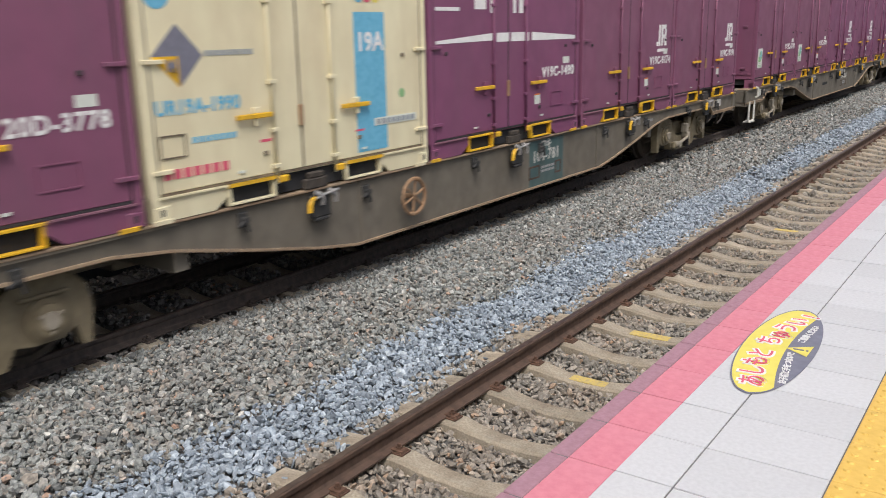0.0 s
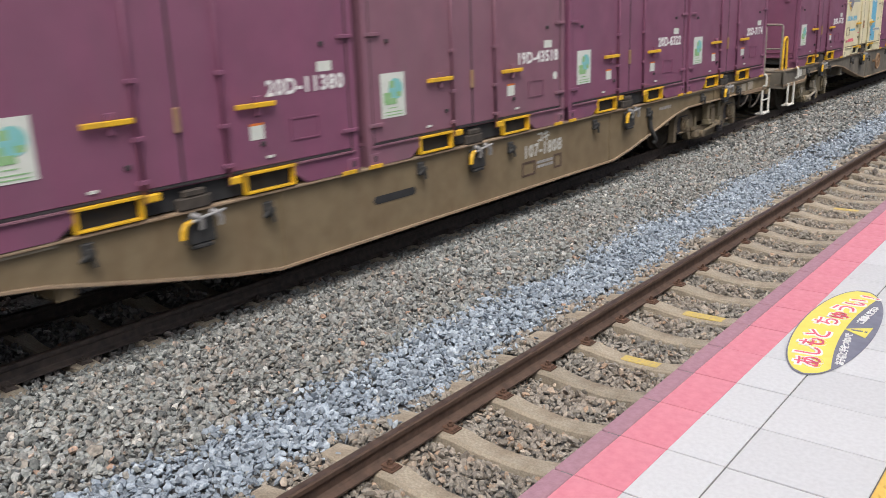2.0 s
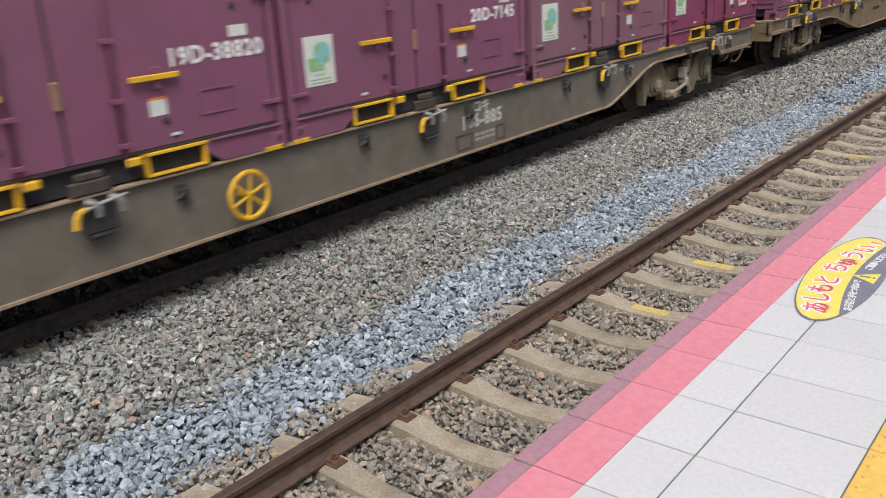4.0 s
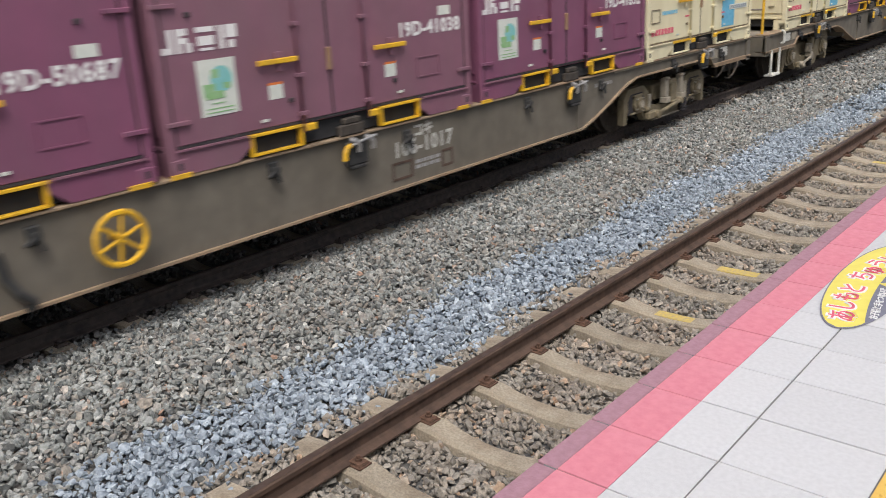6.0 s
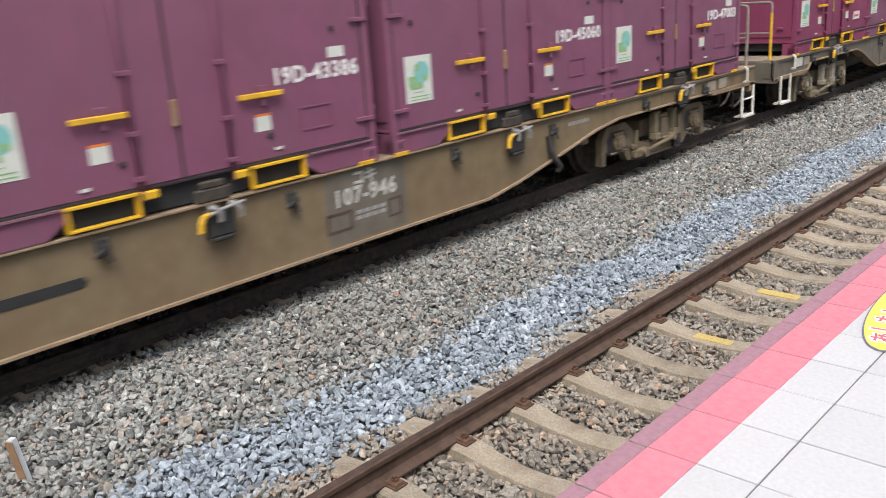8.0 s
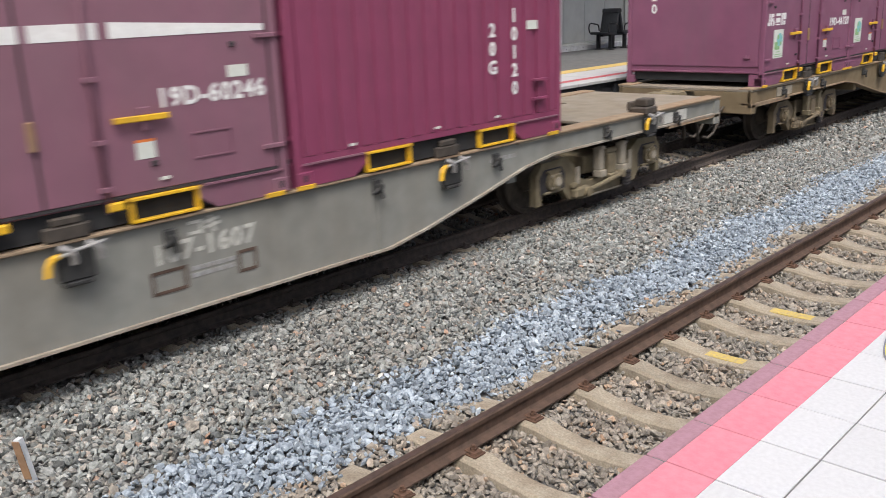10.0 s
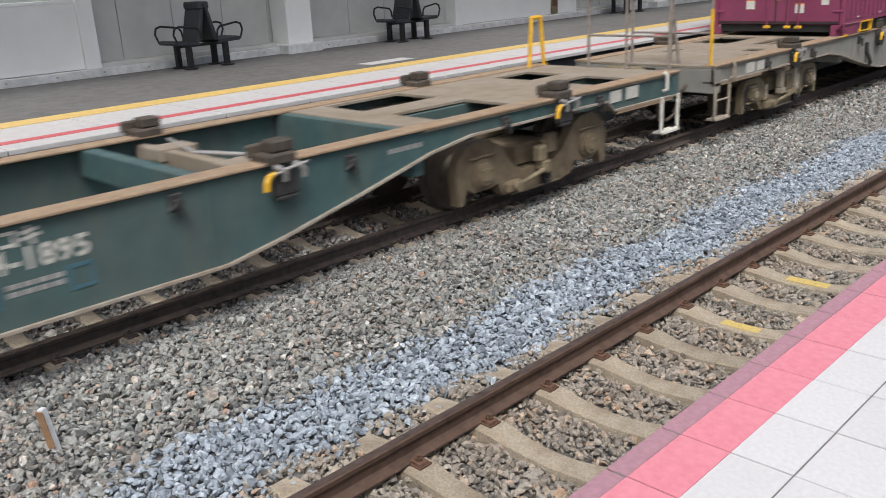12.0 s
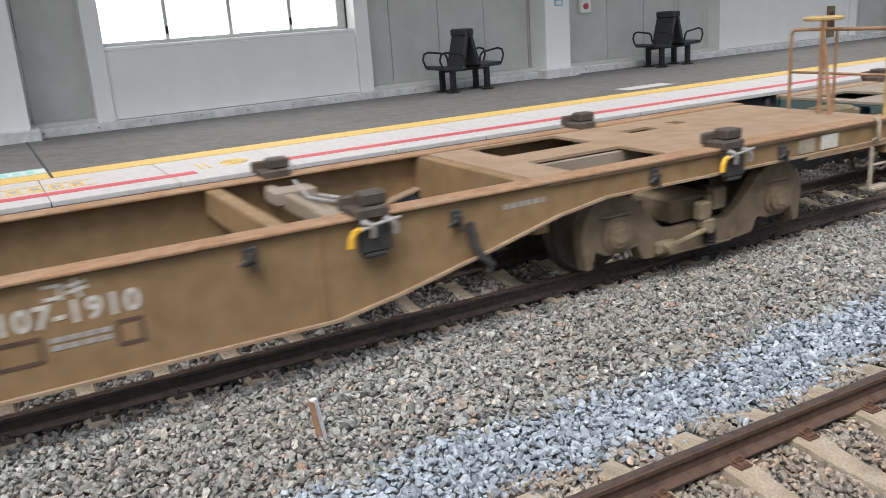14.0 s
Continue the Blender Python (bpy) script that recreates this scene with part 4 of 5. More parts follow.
def container(shade, code, label, eco=True, jr=None, stripe=False, tag2=None, round_mark=False, end_digits=False):
    paint = SHELL[shade]
    ob = thing("freight_container", Matrix(), label, "container", "containers of the freight train")
    base_parts(ob, paint, M_YELLOW, M_SEALSHADE, SHELL["faded"])
    side_doors(ob, paint, M_SEALSHADE, paint)
    plain_end(ob, paint)
    if end_digits:
        lettering("\n".join(code.split("-")[1]), 0.2, M_WHITE, ob, -0.72, -1.848, 1.62, turn=Euler((radians(90), 0, 0)))
    if eco:
        eco_sticker(ob, DOORX + 0.001, cy(0.53 if jr == "corner" else 0.40), 0.67 if jr != "corner" else 0.63)
    lettering(code, 0.185, M_WHITE, ob, DOORX + 0.0035, cy(3.10), 0.87, 1.12)
    piece("tag_plate", ob, M_STICKER, lambda: boxes((0, 0.004, -0.09, 0.09, -0.045, 0.045)), "small white plate", (DOORX, cy(3.33), 1.02))
    outline(ob, 2.88, 3.22, 0.40, 0.60, paint)
    piece("small_label", ob, M_STICKER, lambda: boxes((0, 0.003, -0.075, 0.075, -0.07, 0.05)), "white label with an orange edge", (DOORX, cy(2.50), 0.53))
    piece("label_edge", ob, M_ORANGE, lambda: boxes((0, 0.0032, -0.075, 0.075, 0.05, 0.07)), "", (DOORX, cy(2.50), 0.53))
    if tag2 and "orange" in tag2:
        piece("small_label", ob, M_STICKER, lambda: boxes((0, 0.003, -0.075, 0.075, -0.07, 0.05)), "white label with an orange edge", (DOORX, cy(1.10), 0.52))
        piece("label_edge", ob, M_ORANGE, lambda: boxes((0, 0.0032, -0.075, 0.075, 0.05, 0.07)), "", (DOORX, cy(1.10), 0.52))
    if tag2 and "red" in tag2:
        blocks(ob, [(2.85, 3.2, 0.40, 0.56)], M_STICKER, "notice", "white notice with a red bar", DOORX + 0.003)
        blocks(ob, [(2.92, 3.13, 0.46, 0.5)], M_STICKRED, "notice_bar", "", DOORX + 0.0055)
    if round_mark:
        part("round_mark", cyls(((DOORX, cy(3.5), 0.62), (DOORX + 0.003, cy(3.5), 0.62), 0.05), seg=16), M_STICKER, ob, "white round mark")
    if jr == "corner":
        blocks(ob, [(0.08, 0.13, 0.92, 0.97), (0.14, 0.18, 0.92, 1.1), (0.21, 0.25, 0.92, 1.1), (0.25, 0.31, 1.05, 1.1), (0.25, 0.31, 0.99, 1.03), (0.29, 0.34, 0.92, 0.99), (0.39, 0.56, 1.06, 1.1), (0.40, 0.55, 0.96, 1.03), (0.41, 0.54, 0.92, 0.94), (0.60, 0.64, 0.92, 1.1), (0.66, 0.77, 1.0, 1.1), (0.68, 0.74, 0.92, 0.98)], M_WHITE, "company_mark", "white company mark drawn as plain shapes", DOORX + 0.002)
    if jr == "door":
        for c in (2.9,):
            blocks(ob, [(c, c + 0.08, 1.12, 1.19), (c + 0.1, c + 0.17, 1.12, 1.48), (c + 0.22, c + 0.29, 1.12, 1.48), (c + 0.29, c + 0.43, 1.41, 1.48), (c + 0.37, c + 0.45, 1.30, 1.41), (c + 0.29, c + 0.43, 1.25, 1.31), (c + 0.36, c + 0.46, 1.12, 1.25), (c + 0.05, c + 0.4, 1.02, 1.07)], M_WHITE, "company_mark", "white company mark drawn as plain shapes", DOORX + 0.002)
    if stripe:
        for c0, c1, zz in ((0.14, 1.38, 1.30), (1.45, 1.74, 1.31), (1.80, 2.26, 1.32), (2.34, 3.6, 1.31)):
            bm = extrude_profile([(cy(c0), 1.31), (cy(c1), 1.31 + (0.02 if c0 < 1.4 else 0)), (cy(c1), 1.42 if c1 < 2.4 else 1.36), (cy(c0), 1.345 if c0 < 1 else 1.42)], "x", DOORX - 0.002, DOORX + 0.0035)
            part("white_stripe", bm, M_WHITE, ob, "white painted stripe")
        blocks(ob, [(0.14, 0.62, 1.68, 1.72), (0.95, 1.2, 1.7, 1.9), (1.3, 1.36, 1.66, 1.95), (1.85, 1.92, 1.66, 2.0), (2.0, 2.1, 1.66, 2.0)], M_WHITE, "round_logo", "white rounded mark drawn as plain shapes", DOORX + 0.002)
    return ob


def cream_container(code, label):
    paint = SHELL["cream"]
    ob = thing("freight_container", Matrix(), label, "container", "containers of the freight train")
    base_parts(ob, paint, paint, M_CREAMSEAL, paint)
    side_doors(ob, paint, M_CREAMSEAL, paint)
    plain_end(ob, paint)
    for c in (0.77, 2.31):
        piece("pocket_edge", ob, M_YELLOW, lambda: boxes((CW + 0.012, CW + 0.018, 0.0, 0.58, 0.170, 0.204)), "yellow pocket edge", (0, cy(c), 0))
    part("diamond_mark", extrude_profile([(cy(0.38), 1.06), (cy(0.63), 1.31), (cy(0.38), 1.56), (cy(0.12), 1.31), (cy(0.38), 1.31)], "x", DOORX - 0.002, DOORX + 0.003), M_STICKGREY, ob, "dark grey part of a diamond mark")
    part("diamond_quarter", extrude_profile([(cy(0.12), 1.308), (cy(0.378), 1.06), (cy(0.378), 1.308)], "x", DOORX - 0.002, DOORX + 0.004), M_YELLOW, ob, "yellow quarter of a diamond mark")
    lettering("M", 0.13, M_STICKGREY, ob, DOORX + 0.006, cy(0.31), 1.23)
    lettering(code, 0.16, M_BLUE, ob, DOORX + 0.003, cy(0.55), 0.90, 1.05)
    part("blue_band", boxes((DOORX - 0.002, DOORX + 0.003, cy(2.53), cy(3.01), 0.26, 1.66)), M_BLUE, ob, "light blue vertical band")
    lettering("19A", 0.26, M_WHITE, ob, DOORX + 0.0055, cy(2.77), 1.36)
    blocks(ob, [(2.80, 3.52, 0.51, 0.59)], M_STICKER, "name_strip", "white name strip", DOORX + 0.004)
    blocks(ob, [(2.84 + 0.083 * i, 2.90 + 0.083 * i, 0.525, 0.575) for i in range(8)], M_TEXTGREY, "strip_print", "", DOORX + 0.0065)
    blocks(ob, [(0.14 + 0.1 * i, 0.21 + 0.1 * i, 0.33, 0.41) for i in range(7)], M_STICKRED, "red_print", "red print that cannot be read", DOORX + 0.002)
    blocks(ob, [(0.65 + 0.06 * i, 0.695 + 0.06 * i, 1.30, 1.345) for i in range(9)], M_TEXTGREY, "small_print", "", DOORX + 0.002)
    outline(ob, 0.12, 0.38, 0.50, 0.69, M_CREAMSEAL)
    blocks(ob, [(0.45 + 0.07 * i, 0.50 + 0.07 * i, 0.60, 0.65) for i in range(7)], M_BLUE, "blue_print", "", DOORX + 0.002)
    blocks(ob, [(1.2, 1.33, 0.52, 0.545), (2.5, 2.63, 0.48, 0.50)], M_STICKRED, "red_bar", "", DOORX + 0.002)
    piece("green_mark", ob, M_GREEN, lambda: cyls(((0, 0, 0), (0.003, 0, 0), 0.05), seg=14), "", (DOORX, cy(3.28), 0.82))
    part("blue_swoosh", cyls(((DOORX, cy(0.22), 1.80), (DOORX + 0.003, cy(0.22), 1.80), 0.13), seg=18), M_BLUE, ob, "light blue round mark")
    for i, m in enumerate((M_BLUE, M_STICKRED, M_STICKYELLOW)):
        part("colour_dot", cyls(((DOORX + 0.001, cy(2.62 + 0.13 * i), 1.82), (DOORX + 0.004, cy(2.62 + 0.13 * i), 1.82), 0.07), seg=14), m, ob)
    return ob


def ribbed_container(code1, code2, label):
    paint = SHELL["magenta"]
    ob = thing("freight_container", Matrix(), label, "container", "containers of the freight train")
    base_parts(ob, paint, M_YELLOW, M_SEALSHADE, SHELL["faded"])
    for i in range(17):
        piece("side_rib", ob, paint, lambda: extrude_profile([(-0.055, 0.0), (0.055, 0.0), (0.055, 2.15), (-0.055, 2.15)], "x", 0.0, 0.022), "", (1.199, cy(0.16 + 0.2125 * i), 0.26))
    piece("bottom_strip", ob, paint, lambda: boxes((1.19, 1.216, cy(0.05), cy(3.67), 0.2, 0.255)))
    y0 = -1.835
    for x0, x1 in ((-1.12, -0.03), (-0.01, 1.12)):
        part("end_door", boxes((x0, x1, y0 - 0.018, y0, 0.24, 2.42), bevel=0.005), paint, ob)
    part("door_seal", boxes((-1.12, 1.12, y0 - 0.012, y0, 0.205, 0.238), (-0.03, -0.01, y0 - 0.02, y0, 0.24, 2.42)), M_SEALSHADE, ob, "dark rubber door seal")
    for x in (-0.16, 0.22, 0.42):
        part("locking_rod", cyls(((x, y0 - 0.035, 0.1), (x, y0 - 0.035, 2.45), 0.017), seg=8), paint, ob)
        part("rod_foot", boxes((x - 0.06, x + 0.06, y0 - 0.06, y0 - 0.01, 0.12, 0.17), bevel=0.01), M_YELLOW, ob, "yellow rod foot")
    for x in (-0.57, 0.45):
        part("lever_handle", boxes((x - 0.22, x + 0.22, y0 - 0.07, y0 - 0.04, 0.74, 0.785), bevel=0.006), M_YELLOW, ob, "yellow locking lever")
        part("lever_hub", boxes((x - 0.03, x + 0.05, y0 - 0.05, y0 - 0.015, 0.68, 0.85), bevel=0.006), paint, ob)
    for x, z in ((-0.5, 0.55), (0.42, 0.48)):
        part("small_label", boxes((x - 0.08, x + 0.08, y0 - 0.022, y0 - 0.018, z - 0.09, z + 0.06)), M_STICKER, ob, "white label with an orange edge")
        part("label_edge", boxes((x - 0.08, x + 0.08, y0 - 0.0225, y0 - 0.018, z + 0.06, z + 0.085)), M_ORANGE, ob)
    part("tag_plate", boxes((0.8, 0.93, y0 - 0.022, y0 - 0.018, 0.53, 0.61)), M_STICKER, ob)
    part("door_latch", boxes((0.0, 0.05, y0 - 0.045, y0 - 0.018, 0.6, 0.8), bevel=0.008), M_RUST, ob, "brown door latch")
    for x in (-1.1, 1.1):
        for z in (0.42, 1.27, 2.1):
            part("hinge", boxes((x - 0.09, x + 0.09, y0 - 0.035, y0 - 0.005, z - 0.018, z + 0.018), bevel=0.005), paint, ob)
    eco_sticker(ob, 0.76, y0 - 0.02, 1.22, side=False)
    lettering("\n".join(code1), 0.185, M_WHITE, ob, CW + 0.002, cy(2.55), 0.98)
    lettering("\n".join(code2), 0.185, M_WHITE, ob, CW + 0.002, cy(2.9), 0.93)
    piece("tag_plate", ob, M_STICKER, lambda: boxes((0, 0.004, -0.12, 0.12, -0.05, 0.05)), "small white plate", (CW + 0.001, cy(3.2), 1.2))
    for c, z in ((0.62, 0.3), (1.7, 0.31), (2.6, 0.31)):
        piece("drip_cap", ob, M_STICKER, lambda: boxes((0, 0.012, -0.035, 0.035, -0.022, 0.0)), "", (CW, cy(c), z))
    for z in (0.42, 0.62):
        piece("grip", ob, paint, lambda: boxes((0, 0.05, -0.12, 0.12, -0.014, 0.014), bevel=0.004), "", (CW, cy(3.3), z))
    return ob


# ---- flat wagons ----
DECK = 0.995
AXLE = 0.445         # wheel radius
HALF = 9.900


def lower_edge(kink, low, high, drop):
    """The bottom line of a side beam: deep in the middle, shallow over the bogies, deeper again at the ends by drop."""
    half = [(kink, low)]
    for f, g in ((0.2, 0.17), (0.5, 0.5), (0.8, 0.86), (1.0, 1.0)):
        half.append((kink + f * (5.85 - kink), low + g * (high - low)))
    half += [(8.25, high), (8.4, high - drop), (HALF, high - drop)]
    return [(-u, v) for u, v in reversed(half)] + half


def beam_outline(low_line):
    return [(HALF, DECK), (-HALF, DECK)] + low_line


def flange(sx, low):
    """The lip along the bottom edge of a side beam."""
    pts = low + [(u, v - 0.022) for u, v in reversed(low)]
    return extrude_profile(pts, "x", min(sx * 1.0, sx * 1.205), max(sx * 1.0, sx * 1.205))


WELLS = [(-0.92, -0.22, 5.65, 6.80), (0.22, 0.92, 5.65, 6.80)]
DECK_HOLES = {
    "open_rear": WELLS + [(-0.78, -0.14, 9.0, 9.72), (0.30, 0.96, 9.0, 9.72), (0.78, 1.02, 8.05, 8.22)],
    "open_front": WELLS + [(-0.74, -0.12, 8.42, 9.12), (0.28, 0.94, 8.38, 9.08)],
    "plain_rear": WELLS + [(0.55, 0.80, 7.46, 7.84), (0.86, 1.0, 8.28, 8.44), (-0.62, -0.42, 7.9, 8.3)],
    "plain_front": WELLS + [(-0.55, -0.33, 7.44, 7.85), (-0.62, -0.42, 8.2, 8.38)],
}


def deck_plate(sy, holes):
    """The plate over a bogie, cut out round its openings."""
    xs = sorted({-1.2, 1.2} | {v for h in holes for v in h[:2]})
    ys = sorted({5.2, HALF} | {v for h in holes for v in h[2:]})
    bm = bmesh.new()
    grid = {(i, j): bm.verts.new((x, sy * y, DECK + 0.006)) for j, y in enumerate(ys) for i, x in enumerate(xs)}
    for j in range(len(ys) - 1):
        for i in range(len(xs) - 1):
            mx, my = (xs[i] + xs[i + 1]) / 2, (ys[j] + ys[j + 1]) / 2
            if not any(a < mx < b and c < my < d for a, b, c, d in holes):
                bm.faces.new((grid[i, j], grid[i + 1, j], grid[i + 1, j + 1], grid[i, j + 1]))
    bmesh.ops.delete(bm, geom=[v for v in bm.verts if not v.link_faces], context="VERTS")
    bmesh.ops.recalc_face_normals(bm, faces=bm.faces)
    if bm.faces[:][0].normal.z < 0:
        bmesh.ops.reverse_faces(bm, faces=bm.faces)
    bmesh.ops.solidify(bm, geom=bm.faces[:], thickness=0.03)
    return bm


def curved_frame(sx, a):
    """A cast side frame in one sweep: a round hood over each axle at a, dipping low between them."""
    hood = [(a + 0.36, 0.14), (a + 0.40, 0.46), (a + 0.36, 0.62), (a + 0.25, 0.74), (a + 0.08, 0.79), (a - 0.12, 0.78), (a - 0.28, 0.70), (a - 0.40, 0.56), (a - 0.52, 0.43), (a - 0.68, 0.345)]
    under = [(0.30, 0.085), (a - 0.34, 0.12), (a - 0.26, 0.27), (a - 0.12, 0.24), (a + 0.12, 0.24), (a + 0.24, 0.31), (a + 0.29, 0.14)]
    pts = [(-u, v) for u, v in hood] + hood[::-1] + [(u, v) for u, v in under[::-1]] + [(-u, v) for u, v in under]
    return extrude_profile(pts, "x", min(sx * 0.88, sx * 1.0), max(sx * 0.88, sx * 1.0))


def side_frame(sx, d=0.0):
    """A cast side frame, arched over both axles; d: how much shorter each half is."""
    top = [(-1.42, 0.16), (-1.42, 0.52), (-1.3, 0.66), (-0.85, 0.67), (-0.68, 0.56), (-0.5, 0.36), (-0.3, 0.30), (0.3, 0.30), (0.5, 0.36), (0.68, 0.56), (0.85, 0.67), (1.3, 0.66), (1.42, 0.52), (1.42, 0.16)]
    low = [(1.33, 0.16), (1.33, 0.34), (1.2, 0.28), (0.9, 0.28), (0.78, 0.14), (0.45, 0.09), (-0.45, 0.09), (-0.78, 0.14), (-0.9, 0.28), (-1.2, 0.28), (-1.33, 0.34), (-1.33, 0.16)]
    pts = [(u - math.copysign(d, u) if abs(u) > 0.6 else u, v) for u, v in top + low]
    return extrude_profile(pts, "x", min(sx * 0.9, sx * 1.0), max(sx * 0.9, sx * 1.0))


def wheelset_mesh():
    """An axle with its two flanged wheels, turned as one body."""
    half = [(0.0, 0.07), (0.44, 0.075), (0.46, 0.14), (0.505, 0.16), (0.505, AXLE + 0.02), (0.512, AXLE + 0.027), (0.53, AXLE + 0.022), (0.545, AXLE), (0.630, AXLE - 0.004), (0.636, AXLE - 0.06), (0.615, AXLE - 0.075), (0.60, 0.18), (0.66, 0.15), (0.72, 0.11), (0.725, 0.07), (0.95, 0.07), (0.951, 0.001)]
    outline = [(-x, r) for x, r in half[:0:-1]] + half
    bm = bmesh.new()
    seg = 36
    rings = [[bm.verts.new((x, r * math.cos(2 * math.pi * k / seg), r * math.sin(2 * math.pi * k / seg))) for k in range(seg)] for x, r in outline]
    for a, b in zip(rings, rings[1:]):
        for k in range(seg):
            bm.faces.new((a[k], a[(k + 1) % seg], b[(k + 1) % seg], b[k]))
    bm.faces.new(rings[0])
    bm.faces.new(rings[-1])
    return bm


WHEELSETS = []


def bogie(wagon, y, oily, base, lift, curved):
    steel, dusty = (M_BOGIEDARK, M_BOGIE) if oily else (M_BOGIE, M_BOGIEPALE)
    bg = part("bogie", boxes((-0.9, 0.9, -0.28, 0.28, 0.36, 0.60), (-0.35, 0.35, -0.35, 0.35, 0.6, 0.76), bevel=0.02), steel, wagon, "dusty brown two-axle bogie")
    bg.location = (0, y, AXLE - 0.43 - lift)
    d = 1.05 - base
    for s in (-1, 1):
        def slab(*rows, bevel=0.01, s=s):
            return boxes(*[(min(s * r[0], s * r[1]), max(s * r[0], s * r[1]), *r[2:]) for r in rows], bevel=bevel)
        if curved:
            piece("side_frame", bg, steel, lambda s=s: curved_frame(s, base), "cast curved side frame", key="curved_frame%d %.2f" % (s, base))
            piece("frame_lip", bg, steel, lambda: slab((1.0, 1.022, -0.5, 0.42, 0.088, 0.112), bevel=0.006), "", key="low_lip%d" % s)
            piece("tie_rod", bg, dusty, lambda s=s: cyls(((s * 1.1, -0.50, 0.215), (s * 1.12, 0.0, 0.315), 0.028), ((s * 1.02, -0.50, 0.215), (s * 1.16, -0.50, 0.215), 0.062), ((s * 1.04, 0.0, 0.315), (s * 1.15, 0.0, 0.315), 0.05)), "pale dusty tie rod", key="short_rod%d" % s)
            piece("lug", bg, steel, lambda: slab((1.0, 1.09, -0.62, -0.38, 0.14, 0.27), bevel=0.025), "", key="short_lug%d" % s)
            piece("hanger", bg, dusty, lambda: slab((1.0, 1.12, -0.10, 0.04, 0.40, 0.58), (1.0, 1.14, -0.06, 0.07, 0.30, 0.41), bevel=0.018), "pale dusty brake hanger", key="short_hanger%d" % s)
            piece("damper", bg, steel, lambda: slab((0.96, 1.06, 0.13, 0.30, 0.46, 0.68), (0.97, 1.04, 0.07, 0.13, 0.42, 0.62), bevel=0.015), "", key="short_damper%d" % s)
            piece("coil_spring", bg, M_SEALSHADE, lambda s=s: cyls(*[((s * 1.04, 0.10, z), (s * 1.04, 0.10, z + 0.022), 0.062) for z in (0.12, 0.155, 0.19, 0.225, 0.26)], ((s * 1.04, 0.10, 0.11), (s * 1.04, 0.10, 0.29), 0.04), seg=12), "dark coil spring", key="short_coil%d" % s)
            for ay in (-base, base):
                piece("axle_box", bg, steel, lambda s=s: cyls(((s * 1.0, 0, 0.43), (s * 1.03, 0, 0.43), 0.17), ((s * 1.03, 0, 0.43), (s * 1.075, 0, 0.43), 0.125), seg=20), "", (0, ay, 0), key="round_box%d" % s)
                piece("axle_cap", bg, dusty, lambda s=s: cyls(((s * 1.075, 0, 0.43), (s * 1.095, 0, 0.43), 0.07), *[((s * 1.075, 0.095 * math.cos(a), 0.43 + 0.095 * math.sin(a)), (s * 1.09, 0.095 * math.cos(a), 0.43 + 0.095 * math.sin(a)), 0.014) for a in (0.5, 2.6, 4.7)], seg=12), "", (0, ay, 0), key="round_cap%d" % s)
                piece("axle_saddle", bg, steel, lambda: slab((1.0, 1.035, -0.20, 0.20, 0.60, 0.63), bevel=0.01), "", (0, ay, 0), key="round_saddle%d" % s)
        else:
            piece("side_frame", bg, steel, lambda s=s: side_frame(s, d), "", key="side_frame%d %.2f" % (s, d))
            piece("frame_lip", bg, dusty, lambda: slab((1.0, 1.03, -0.62, -0.54, 0.3, 0.52), (1.0, 1.03, 0.56, 0.64, 0.3, 0.56), (1.0, 1.025, -0.45, 0.45, 0.10, 0.125)), "", key="frame_lip%d" % s)
            piece("tie_rod", bg, steel, lambda s=s: cyls(((s * 1.1, -0.52, 0.21), (s * 1.12, 0.26, 0.31), 0.03), ((s * 1.04, -0.5, 0.21), (s * 1.15, -0.5, 0.21), 0.062), ((s * 1.04, 0.26, 0.31), (s * 1.15, 0.26, 0.31), 0.05)), "dusty tie rod", key="tie_rod%d" % s)
            piece("lug", bg, steel, lambda: slab((1.0, 1.1, -0.72, -0.4, 0.15, 0.27), (1.0, 1.07, -0.74, -0.62, 0.27, 0.34), bevel=0.02), "", key="lug%d" % s)
            for hy in (-0.17, 0.33):
                piece("hanger", bg, dusty, lambda: slab((1.0, 1.1, -0.055, 0.055, 0.42, 0.70), (1.0, 1.13, -0.06, 0.06, 0.33, 0.42), (1.04, 1.12, -0.05, 0.05, 0.68, 0.72)), "pale dusty spring hanger", (0, hy, 0), key="hanger%d" % s)
            piece("damper", bg, steel, lambda: slab((1.0, 1.09, 0.0, 0.17, 0.34, 0.60), (1.0, 1.07, -0.03, 0.2, 0.60, 0.66), (1.0, 1.12, -0.02, 0.19, 0.30, 0.345), bevel=0.012), "", key="damper%d" % s)
            piece("coil_spring", bg, M_SEALSHADE, lambda s=s: cyls(*[((s * 1.05, 0.46, z), (s * 1.05, 0.46, z + 0.022), 0.07) for z in (0.13, 0.17, 0.21, 0.25, 0.29)], ((s * 1.05, 0.46, 0.11), (s * 1.05, 0.46, 0.32), 0.045), seg=12), "dark coil spring", key="coil%d" % s)
            for ay in (-base, base):
                # Plate on the solid frame, coloured dark as the shade round the axle.
                piece("frame_recess", bg, M_SEALSHADE, lambda s=s: extrude_profile([(-0.24, 0.29), (0.24, 0.29), (0.25, 0.48), (0.17, 0.58), (-0.17, 0.58), (-0.25, 0.48)], "x", min(s * 0.99, s * 1.003), max(s * 0.99, s * 1.003)), "dark plate painting the shade in a frame opening", (0, ay, 0), key="recess%d" % s)
                piece("axle_box", bg, steel, lambda s=s: cyls(((s * 1.0, 0, 0.43), (s * 1.05, 0, 0.43), 0.13), ((s * 1.05, 0, 0.43), (s * 1.09, 0, 0.43), 0.095), seg=16), "", (0, ay, 0), key="axle_box%d" % s)
